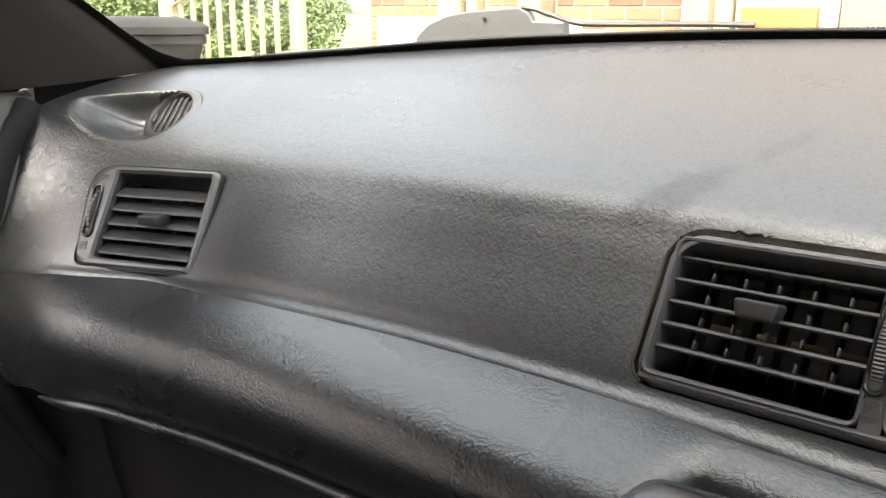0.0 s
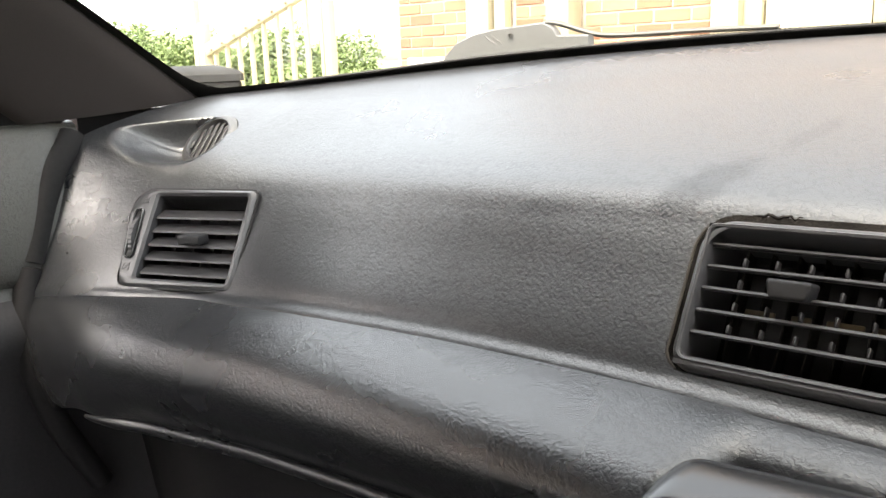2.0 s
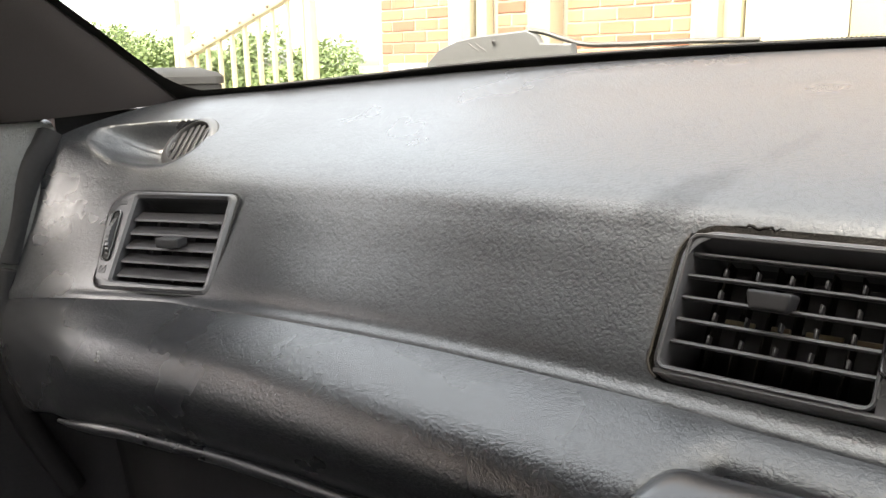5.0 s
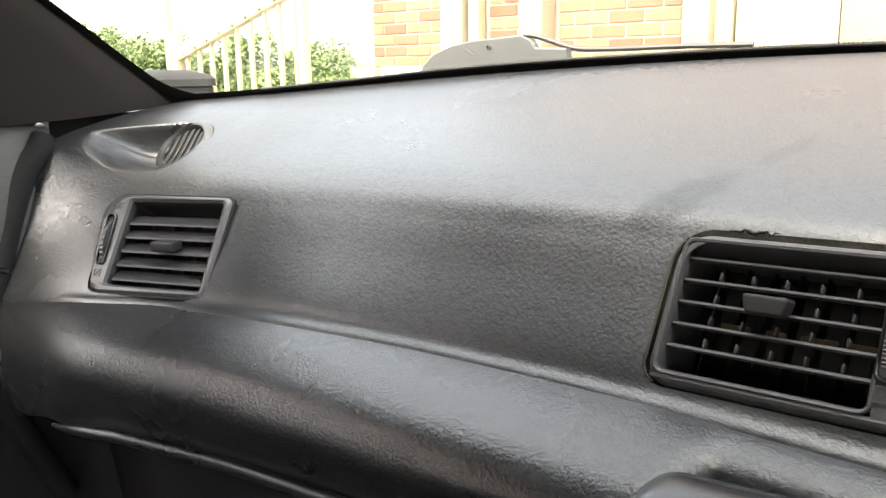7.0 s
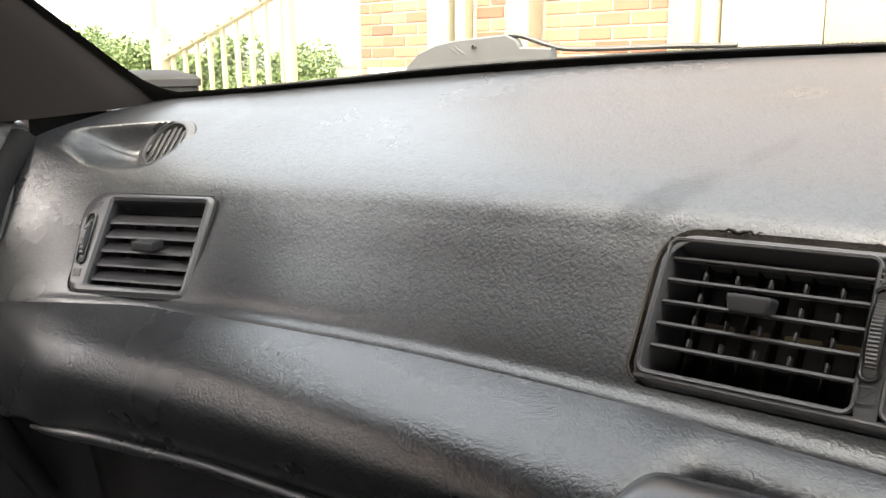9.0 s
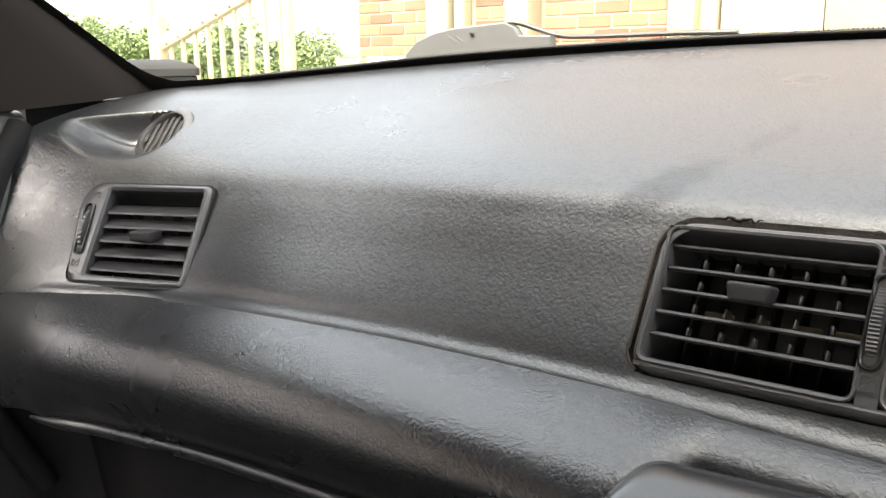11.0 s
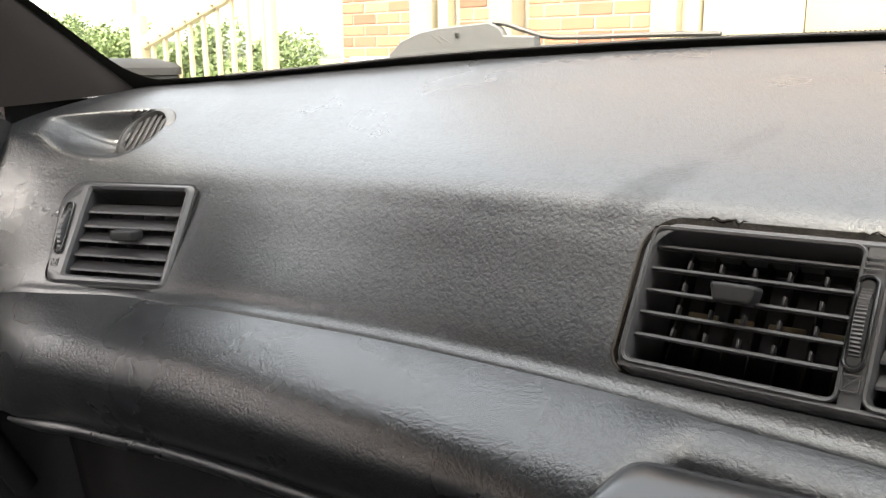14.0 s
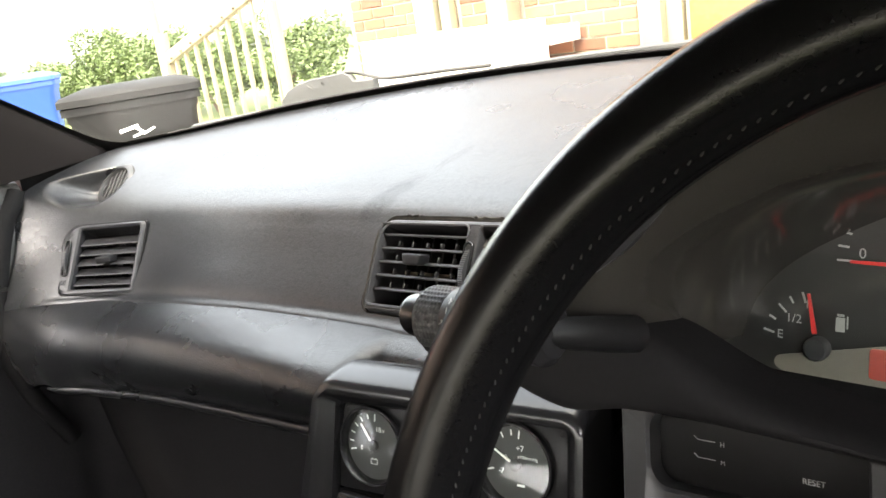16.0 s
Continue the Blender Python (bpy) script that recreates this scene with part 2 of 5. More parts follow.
PAINT = mat("red_paint", (0.42, 0.02, 0.018), 0.3, 0, 0.0, 300, 0.06, rvary=0.05)
COWL = mat("grey_cowl", (0.05, 0.05, 0.049), 0.6, 0, 0.15, 500, 0.15)
BLACKOUT = mat("matt_black", (0.0125, 0.0122, 0.0126), 0.8, 0, 0.1, 300, 0.2, spec=0.12)
ARM = mat("wiper_black", (0.02, 0.018, 0.015), 0.5, 0, 0.1, 500, 0.15)


# ---- mesh helpers ----
def part(name, bm, material, parent=None, label="", m=None, smooth=True):
    """Links a bmesh as one mesh object under a thing or a part."""
    me = bpy.data.meshes.new(name)
    bmesh.ops.recalc_face_normals(bm, faces=bm.faces)
    bm.to_mesh(me)
    bm.free()
    me.materials.append(material)
    if smooth:
        me.polygons.foreach_set("use_smooth", [True] * len(me.polygons))
        me.set_sharp_from_angle(angle=radians(38))
    ob = new(name, me)
    if parent:
        ob.parent = parent
    if m is not None:
        ob.matrix_basis = m
    if label:
        tagged(ob, label)
    return ob


def thing(name, label, category, m=None, group="", kind=""):
    ob = new(name)
    ob.empty_display_size = 0.02
    if m is not None:
        ob.matrix_basis = m
    return tagged(ob, label, category, group, kind)


def basis(o, ex, ey):
    """A pose with its x along ex, its y along ey and its z out of the plane."""
    ex = Vector(ex).normalized()
    n = ex.cross(Vector(ey)).normalized()
    ey = n.cross(ex)
    return Matrix(((ex.x, ey.x, n.x, o[0]), (ex.y, ey.y, n.y, o[1]), (ex.z, ey.z, n.z, o[2]), (0, 0, 0, 1)))


def smooth(xs, ys, q):
    """Monotone cubic through (xs, ys) at q."""
    xs, ys, q = np.asarray(xs, float), np.asarray(ys, float), np.asarray(q, float)
    h, d = np.diff(xs), np.diff(ys) / np.diff(xs)
    m = np.zeros(len(xs))
    for i in range(1, len(xs) - 1):
        if d[i - 1] * d[i] > 0:
            w1, w2 = 2 * h[i] + h[i - 1], h[i] + 2 * h[i - 1]
            m[i] = (w1 + w2) / (w1 / d[i - 1] + w2 / d[i])
    m[0], m[-1] = d[0], d[-1]
    i = np.clip(np.searchsorted(xs, q) - 1, 0, len(xs) - 2)
    t = np.clip((q - xs[i]) / h[i], 0, 1)
    return (ys[i] * (1 + 2 * t) * (1 - t) ** 2 + h[i] * m[i] * t * (1 - t) ** 2 + ys[i + 1] * t * t * (3 - 2 * t) + h[i] * m[i + 1] * t * t * (t - 1))


def catmull(pts, q):
    """A smooth curve through pts (n x 3) at q in 0..1, spaced by chord."""
    pts = np.asarray(pts, float)
    k = np.r_[0, np.cumsum(np.sqrt(np.linalg.norm(np.diff(pts, axis=0), axis=1)) + 1e-6)]
    k /= k[-1]
    p = np.vstack([2 * pts[0] - pts[1], pts, 2 * pts[-1] - pts[-2]])
    kk = np.r_[2 * k[0] - k[1], k, 2 * k[-1] - k[-2]]
    out = []
    for v in np.atleast_1d(q):
        i = min(max(int(np.searchsorted(k, v)) - 1, 0), len(k) - 2) + 1
        t0, t1, t2, t3 = kk[i - 1:i + 3]
        p0, p1, p2, p3 = p[i - 1:i + 3]
        a1 = (t1 - v) / (t1 - t0) * p0 + (v - t0) / (t1 - t0) * p1
        a2 = (t2 - v) / (t2 - t1) * p1 + (v - t1) / (t2 - t1) * p2
        a3 = (t3 - v) / (t3 - t2) * p2 + (v - t2) / (t3 - t2) * p3
        b1 = (t2 - v) / (t2 - t0) * a1 + (v - t0) / (t2 - t0) * a2
        b2 = (t3 - v) / (t3 - t1) * a2 + (v - t1) / (t3 - t1) * a3
        out.append((t2 - v) / (t2 - t1) * b1 + (v - t1) / (t2 - t1) * b2)
    return np.array(out)


def sheet(rows):
    """A grid mesh from rows of points."""
    bm = bmesh.new()
    vs = [[bm.verts.new(p) for p in row] for row in rows]
    for a, b in zip(vs, vs[1:]):
        for i in range(len(a) - 1):
            bm.faces.new((a[i], a[i + 1], b[i + 1], b[i]))
    return bm


def thicken(bm, depth):
    """Gives a sheet real thickness, away from its normals."""
    bmesh.ops.recalc_face_normals(bm, faces=bm.faces)
    bmesh.ops.solidify(bm, geom=list(bm.faces), thickness=depth)
    return bm


def box(sx, sy, sz, at=(0, 0, 0), bevel=0.0, seg=2, bm=None, turn=None):
    own = bmesh.new()
    bmesh.ops.create_cube(own, size=1)
    bmesh.ops.scale(own, vec=(sx, sy, sz), verts=own.verts)
    if bevel:
        bmesh.ops.bevel(own, geom=list(own.edges), offset=bevel, segments=seg, profile=0.6, affect="EDGES")
    if turn is not None:
        bmesh.ops.transform(own, matrix=turn, verts=own.verts)
    bmesh.ops.translate(own, vec=at, verts=own.verts)
    return join(bm, own) if bm is not None else own


def join(bm, own):
    me = bpy.data.meshes.new("tmp")
    own.to_mesh(me)
    own.free()
    bm.from_mesh(me)
    bpy.data.meshes.remove(me)
    return bm


def lathe(profile, n=32, axis="z"):
    """A turned shape from (radius, height) pairs about z or x."""
    rows = []
    for i in range(n + 1):
        a = 2 * math.pi * i / n
        c, s = math.cos(a), math.sin(a)
        rows.append([(r * c, r * s, h) if axis == "z" else (h, r * c, r * s) for r, h in profile])
    bm = sheet(rows)
    bmesh.ops.remove_doubles(bm, verts=bm.verts, dist=1e-6)
    return bm


def tube(pts, r, n=10, closed=False, taper=None):
    """A round tube along points."""
    pts = [Vector(p) for p in pts]
    rows, up = [], Vector((0, 0, 1))
    for i, p in enumerate(pts):
        a = pts[(i - 1) % len(pts)] if closed or i else p
        b = pts[(i + 1) % len(pts)] if closed or i < len(pts) - 1 else p
        d = (b - a).normalized()
        if abs(d.dot(up)) > 0.95:
            up = Vector((0, 1, 0)) if abs(d.y) < 0.9 else Vector((1, 0, 0))
        s = d.cross(up).normalized()
        u = s.cross(d)
        rr = r if taper is None else r * taper[i]
        rows.append([p + rr * (math.cos(2 * math.pi * k / n) * s + math.sin(2 * math.pi * k / n) * u) for k in range(n + 1)])
    if closed:
        rows.append(rows[0])
    bm = sheet(rows)
    bmesh.ops.remove_doubles(bm, verts=bm.verts, dist=1e-7)
    if not closed:
        bmesh.ops.holes_fill(bm, edges=[e for e in bm.edges if e.is_boundary])
    return bm


def round_loop(corners, r, n=6):
    """A polygon with rounded corners, as 2D points; r may be one radius or one for each corner."""
    out, k = [], len(corners)
    rs = r if isinstance(r, (list, tuple)) else [r] * k
    for i in range(k):
        p, a, b = (Vector(corners[j % k]) for j in (i, i - 1, i + 1))
        da, db = (a - p).normalized(), (b - p).normalized()
        half = math.acos(max(-1, min(1, da.dot(db)))) / 2
        cut = min(rs[i] / math.tan(half), 0.45 * (a - p).length, 0.45 * (b - p).length)
        rad = cut * math.tan(half)
        c = p + (da + db).normalized() * (rad / math.sin(half))
        s, e = p + da * cut - c, p + db * cut - c
        a0, a1 = math.atan2(s.y, s.x), math.atan2(e.y, e.x)
        if a1 - a0 > math.pi:
            a1 -= 2 * math.pi
        if a0 - a1 > math.pi:
            a1 += 2 * math.pi
        out += [(c.x + rad * math.cos(a0 + (a1 - a0) * j / n), c.y + rad * math.sin(a0 + (a1 - a0) * j / n)) for j in range(n + 1)]
    return out


def inset(corners, d):
    """The corners of a polygon (counter-clockwise) moved inwards by d."""
    out, k = [], len(corners)
    for i in range(k):
        p, a, b = (Vector(corners[j % k]) for j in (i, i - 1, i + 1))
        u, v = (p - a).normalized(), (b - p).normalized()
        nu, nv = Vector((-u.y, u.x)), Vector((-v.y, v.x))
        out.append(tuple(p + (nu + nv) * (d / (1 + nu.dot(nv)))))
    return out


def loops_mesh(loops, cap=False, bottom=False):
    """A skin over closed loops of 3D points with the same count."""
    bm = bmesh.new()
    vs = [[bm.verts.new(p) for p in lp] for lp in loops]
    for a, b in zip(vs, vs[1:]):
        for i in range(len(a)):
            j = (i + 1) % len(a)
            bm.faces.new((a[i], a[j], b[j], b[i]))
    if cap:
        bm.faces.new(vs[-1])
    if bottom:
        bm.faces.new(list(reversed(vs[0])))
    return bm


def plate(corners, r, lo, hi, edge=0.0008, n=5):
    """A flat plate with rounded corners and eased edges, in the xy plane."""
    z = lambda cs, h: [(x, y, h) for x, y in round_loop(cs, r, n)]
    return loops_mesh([z(corners, lo), z(corners, hi - edge), z(inset(corners, edge), hi)], cap=True, bottom=True)


def rect(x0, y0, x1, y1):
    return [(x0, y0), (x1, y0), (x1, y1), (x0, y1)]


def surround(outer, inner, ro, ri, base, top, deep, ease=0.0015):
    """A ring between two rounded outlines, with eased edges and a tunnel going in."""
    z = lambda cs, r, h: [(x, y, h) for x, y in round_loop(cs, r, 6)]
    return loops_mesh([z(outer, ro, base), z(outer, ro, top - ease), z(inset(outer, ease), ro, top), z(inset(inner, -ease), ri, top),
                       z(inner, ri, top - ease), z(inner, ri, deep)])


def lettering(text, size, material, parent, at, turn=None, name="lettering", align="LEFT", label=""):
    """Raised print in the built-in font, lying in its parent's xy plane."""
    cu = bpy.data.curves.new(name, "FONT")
    cu.body, cu.size, cu.extrude, cu.align_x = text, size, 0.00008, align
    tmp = new(name, cu)
    me = bpy.data.meshes.new_from_object(tmp.evaluated_get(bpy.context.evaluated_depsgraph_get()))
    bpy.data.objects.remove(tmp)
    me.materials.clear()
    me.materials.append(material)
    ob = new(name, me)
    ob.parent = parent
    ob.matrix_basis = Matrix.Translation(at) @ (turn or Matrix())
    if label:
        tagged(ob, label)
    return ob


# ---- the dashboard ----
MID = -0.05                       # the car's middle
ST = [0.0, 0.13, 0.29, 0.43, 0.55, 0.63, 0.69, 0.735]   # stations out from the middle
SHOULDER_Y = [0.430, 0.428, 0.418, 0.406, 0.386, 0.361, 0.336, 0.302]
SHOULDER_Z = [0.981, 0.980, 0.977, 0.972, 0.968, 0.971, 0.984, 0.998]
CREASE_Y = [0.368, 0.366, 0.356, 0.338, 0.326, 0.286, 0.258, 0.244]
CREASE_Z = [0.893, 0.892, 0.890, 0.886, 0.878, 0.878, 0.872, 0.864]
NOSE_Y = [0.287, 0.284, 0.280, 0.268, 0.250, 0.234, 0.232, 0.236]
NOSE_Z = [0.860, 0.856, 0.842, 0.836, 0.832, 0.830, 0.826, 0.820]
LIP_Y = [0.306, 0.305, 0.300, 0.290, 0.270, 0.244, 0.243, 0.252]
LIP_Z = [0.822, 0.812, 0.799, 0.789, 0.781, 0.780, 0.768, 0.748]


def back_edge(u):
    return 0.69 - 0.4055 * u * u, 1.0696 - 0.0694 * u * u


def upper_profile(x):
    u = abs(x - MID)
    at = lambda tab: float(smooth(ST, tab, min(u, ST[-1])))
    by, bz = back_edge(u)
    sy, sz, cy, cz = at(SHOULDER_Y), at(SHOULDER_Z), at(CREASE_Y), at(CREASE_Z)
    mix = lambda k, lift: (by + (sy - by) * k, bz + (sz - bz) * k + lift)
    fy, fz = cy - sy, cz - sz
    k = float(smooth([0, 0.62, 0.735, 1], [1, 1, 0.1, 0.1], u))
    return [(by + 0.07, bz - 0.035), (by + 0.035, bz - 0.010), (by, bz), mix(0.35, 0.006), mix(0.7, 0.006), mix(0.9, 0.003), (sy + 0.003, sz - 0.0008), (sy + 0.17 * fy, sz + 0.20 * fz),
            (sy + 0.5 * fy + 0.001, sz + 0.5 * fz), (cy + 0.006, cz + 0.012), (cy - 0.001 * k, cz + 0.0025), (cy - 0.008 * k, cz - 0.0024), (cy - 0.012 * k, cz - 0.012)]


DEM = basis((-0.716, 0.402, 0.9935), (0.95, 0.26, 0.15), (-0.296, 0.69, 0.674))
DEM_IN = DEM.inverted()


def scoop(p):
    """Sinks the pad round the demister outlet, in a hollow that runs out to the side."""
    q = DEM_IN @ Vector(p)
    da = (q.x + 0.006) / (0.036 if q.x > -0.006 else 0.066)
    low = -0.004 + 0.22 * min(0.0, q.x + 0.006)
    r = math.hypot(da, (q.y - low) / (max(0.018, 0.030 - 0.012 * max(0.0, -da)) if q.y > low else 0.046))
    floor_z = -0.0045 + 0.16 * min(0.0, q.x + 0.022)
    if r >= 1 or q.z < floor_z:
        return p
    side = min(1.0, max(0.0, (q.y - low) / 0.02))
    w = min(1.0, (1 - r) / (0.75 - 0.42 * side))
    w = w * w * (3 - 2 * w)
    q.z += (floor_z - q.z) * w
    return np.array(DEM @ q)


def upper_pad():
    rows = []
    for x in np.r_[np.linspace(-0.785, -0.62, 140), np.linspace(-0.617, -0.5, 45), np.linspace(-0.495, 0.10, 90), np.linspace(0.12, 0.685, 40)]:
        prof = np.array([(x, *p) for p in upper_profile(x)])
        row = catmull(prof, np.r_[np.linspace(0, 0.15, 6)[:-1], np.linspace(0.15, 0.58, 110), np.linspace(0.585, 0.9, 40), np.linspace(0.9, 1, 9)[1:]])
        rows.append([scoop(p) if p[0] < -0.64 and p[2] > 0.955 else p for p in row])
    return sheet(rows)


def cut_window(bm, m, corners):
    """Cuts a four-sided opening, given in the plane of pose m, out of a sheet."""
    inv = m.inverted()
    near = lambda f: (inv @ f.calc_center_median()).length < 0.25 and abs((inv @ f.calc_center_median()).z) < 0.05
    k = len(corners)
    sides = []
    for i in range(k):
        a, b = Vector((*corners[i], 0)), Vector((*corners[(i + 1) % k], 0))
        d = (b - a).normalized()
        co, no = m @ a, m.to_3x3() @ Vector((-d.y, d.x, 0))
        faces = [f for f in bm.faces if near(f)]
        geom = list({e for f in faces for e in f.edges} | {v for f in faces for v in f.verts}) + faces
        bmesh.ops.bisect_plane(bm, geom=geom, dist=1e-6, plane_co=co, plane_no=no)
        sides.append((co, no))
    gone = [f for f in bm.faces if near(f) and all((f.calc_center_median() - co).dot(no) > 0 for co, no in sides)]
    bmesh.ops.delete(bm, geom=gone, context="FACES")
    return bm


def lower_profile(x):
    u = abs(x - MID)
    at = lambda tab: float(smooth(ST, tab, min(u, ST[-1])))
    cy, cz, ny, nz, ly, lz = (at(t) for t in (CREASE_Y, CREASE_Z, NOSE_Y, NOSE_Z, LIP_Y, LIP_Z))
    tuck = float(smooth([0.0, 0.100, 0.122, 0.8], [1, 1, 0, 0], u))     # drawn back behind the console
    ny, nz, ly, lz = ny + tuck * 0.045, nz + tuck * 0.010, ly + tuck * 0.045, lz + tuck * 0.035
    return [(cy + 0.02, cz - 0.006), (cy + 0.004, cz - 0.0016), (cy + (ny - cy) * 0.16, cz - 0.0016 + (nz - cz) * 0.045), (cy + (ny - cy) * 0.5, cz + (nz - cz) * 0.26), (cy + (ny - cy) * 0.85, cz + (nz - cz) * 0.58),
            (ny, nz), (ny + (ly - ny) * 0.3, nz + (lz - nz) * 0.55), (ly - 0.003, lz + 0.006), (ly, lz), (ly + 0.008, lz - 0.002), (ly + 0.06, lz + 0.012)]


def lower_pad():
    rows = []
    for x in np.linspace(-0.785, 0.055, 150):
        prof = np.array([(x, *p) for p in lower_profile(x)])
        rows.append(catmull(prof, np.linspace(0, 1, 90)))
    return sheet(rows)


# planes of the vents
LEAN_BACK = math.atan2(0.038, 0.062)
SIDE = basis((-0.648, 0.3306, 0.922), (0.115, 0.053, 0.003), (-0.02, 0.040, 0.0725))
CENTRE = basis((-0.096, 0.3925, 0.9355), (1, 0.0225, 0.0340), (0, math.sin(LEAN_BACK), math.cos(LEAN_BACK)))
side_outline = [(-0.0540, -0.0475), (0.0597, -0.0480), (0.0661, 0.0392), (-0.0605, 0.0415)]
FX0, FX1, FY0, FY1 = -0.1130, 0.1150, -0.0400, 0.0452    # edges of the centre vent's surround

dashboard = thing("dashboard", "charcoal embossed vinyl car dashboard with a padded lower roll", "dashboard")
pad = upper_pad()
hole = [f for f in pad.faces if all(math.hypot((DEM_IN @ v.co).x, (DEM_IN @ v.co).y) < 0.0262 and abs((DEM_IN @ v.co).z) < 0.03 for v in f.verts)]
bmesh.ops.delete(pad, geom=hole, context="FACES")
cut_window(pad, SIDE, round_loop(inset(side_outline, -0.0008), [0.009, 0.007, 0.006, 0.022], 3))
cut_window(pad, CENTRE, round_loop(rect(FX0 - 0.0042, FY0 - 0.0016, FX1 + 0.0014, FY1 + 0.0036), [0.014, 0.014, 0.016, 0.022], 4))
part("upper_pad", pad, VINYL, dashboard, "grained charcoal vinyl, shiny where the light falls on it")
part("lower_pad", lower_pad(), VINYL_LOW, dashboard, "rounded knee roll with a raised leather grain")


def glove_box():
    rows = []
    for x in np.linspace(-0.83, -0.20, 44):
        u = abs(x - MID)
        y, z = float(smooth(ST, LIP_Y, u)), float(smooth(ST, LIP_Z, u))
        rows.append([(x, y + 0.06, z + 0.010), (x, y + 0.075, z - 0.004), (x, y + 0.085, z - 0.03), (x, y + 0.095, z - 0.12), (x, y + 0.12, z - 0.26)])
    return sheet(rows)


lip = [(x, float(smooth(ST, LIP_Y, abs(x - MID))) - 0.004, float(smooth(ST, LIP_Z, abs(x - MID))) - 0.001) for x in np.linspace(-0.675, -0.19, 40)]
part("lower_lip", tube(lip, 0.0050, 12, taper=[0.3 + 0.7 * min(1, i / 3) for i in range(40)]), VINYL_LOW, dashboard, "smooth rounded bead along the foot of the roll")
part("glove_box_lid", glove_box(), BLACKOUT, dashboard, "black glove box lid under the roll")
part("lid_catch", box(0.09, 0.012, 0.014, (-0.42, 0.374, 0.745), 0.004), DUCT, dashboard)


# ---- air vents ----
def slat(width, depth, thick, bow=0.0):
    """One vane: a thin blade with a rounded front edge, its length along x."""
    prof = [(-depth / 2, 0.35 * thick), (-depth * 0.1, thick * 0.5), (depth * 0.42, thick * 0.5), (depth / 2, 0.0), (depth * 0.42, -thick * 0.5), (-depth * 0.1, -thick * 0.5), (-depth / 2, -0.35 * thick)]
    loops = [[(x, t, d) for d, t in prof] for x in np.linspace(-width / 2, width / 2, 5)]
    return loops_mesh(loops, cap=True, bottom=True)


def thumbwheel(radius, width, teeth=26):
    """A ribbed wheel, its axle along x."""
    rows = []
    n = teeth * 6
    for i in range(n + 1):
        a = 2 * math.pi * i / n
        r = radius - 0.00035 * (1 - math.cos(a * teeth))
        rows.append([(h, rr * math.cos(a), rr * math.sin(a)) for rr, h in ((0.001, -width / 2), (r * 0.93, -width / 2), (r, -width / 2 + 0.0008), (r, width / 2 - 0.0008), (r * 0.93, width / 2), (0.001, width / 2))])
    bm = sheet(rows)
    bmesh.ops.remove_doubles(bm, verts=bm.verts, dist=1e-6)
    return bm


def crossed_box(parent, x, y, s, z, material):
    """The moulded shut symbol: a square with a cross in it."""
    bm = bmesh.new()
    for at, sx, sy in (((x, y - s, z), 2 * s, 0.0006), ((x, y + s, z), 2 * s, 0.0006), ((x - s, y, z), 0.0006, 2 * s), ((x + s, y, z), 0.0006, 2 * s)):
        box(sx, sy, 0.0005, at, bm=bm)
    for k in (1, -1):
        box(2.4 * s, 0.0006, 0.0005, (x, y, z), bm=bm, turn=Matrix.Rotation(k * radians(45), 4, "Z"))
    part("shut_symbol", bm, material, parent, smooth=False)


def open_lines(parent, x, y, s, z, material):
    bm = bmesh.new()
    for k in (-1, 0, 1):
        box(2 * s, 0.0006, 0.0005, (x, y + 0.7 * k * s, z), bm=bm)
    part("open_symbol", bm, material, parent, smooth=False)


side_vent = thing("side_air_vent", "black plastic side air vent with five tilted vanes", "air vent", SIDE)
o = side_outline
inner = [(-0.0373, -0.0401), (0.0536, -0.0423), (0.0583, 0.0343), (-0.0325, 0.0351)]
RO = [0.010, 0.007, 0.006, 0.022]
ring = surround(o, inner, RO, 0.0025, -0.005, 0.0035, -0.03, 0.0022)
part("vent_frame", ring, PLASTIC, side_vent)
edge = loops_mesh([[(x, y, -0.006) for x, y in round_loop(inset(o, -0.0016), RO, 6)], [(x, y, 0.0006) for x, y in round_loop(inset(o, -0.0016), RO, 6)], [(x, y, 0.0006) for x, y in round_loop(inset(o, 0.001), RO, 6)]])
part("vent_gasket", edge, RUBBER, side_vent, "dark gap line round the frame")
part("duct", loops_mesh([[(x, y, z) for x, y in inner] for z in (-0.005, -0.032)], bottom=False, cap=True), DUCT, side_vent)
n_slat = 5
for k in range(n_slat):
    f = 0.134 + 0.167 * k
    left = Vector(inner[0]).lerp(Vector(inner[3]), f)
    right = Vector(inner[1]).lerp(Vector(inner[2]), f)
    c = (left + right) / 2
    blade = slat((right - left).length - 0.001, 0.0135, 0.0022)
    part("slat", blade, SLAT, side_vent, m=Matrix.Translation((c.x, c.y, -0.006)) @ Matrix.Rotation(math.atan2(right.y - left.y, right.x - left.x), 4, "Z") @ Matrix.Rotation(radians(52), 4, "X"))
mid = (Vector(inner[0]) + Vector(inner[1]) + Vector(inner[2]) + Vector(inner[3])) / 4
part("knob", box(0.022, 0.0085, 0.015, (0, 0, 0), 0.002, 3), TAB, side_vent, m=Matrix.Translation((0.0125, -0.0045, 0.0015)) @ Matrix.Rotation(radians(30), 4, "X"))
for k in range(4):
    part("fin", box(0.0015, 0.055, 0.012, (0, 0, 0), 0.0005, 1), DUCT, side_vent, m=Matrix.Translation((mid.x - 0.03 + 0.02 * k, mid.y, -0.024)))
slot = [(-0.0508, -0.0225), (-0.0440, -0.0225), (-0.0436, 0.0205), (-0.0504, 0.0205)]
part("wheel_slot", plate(slot, 0.003, 0.002, 0.0040, 0.0005), RUBBER, side_vent)
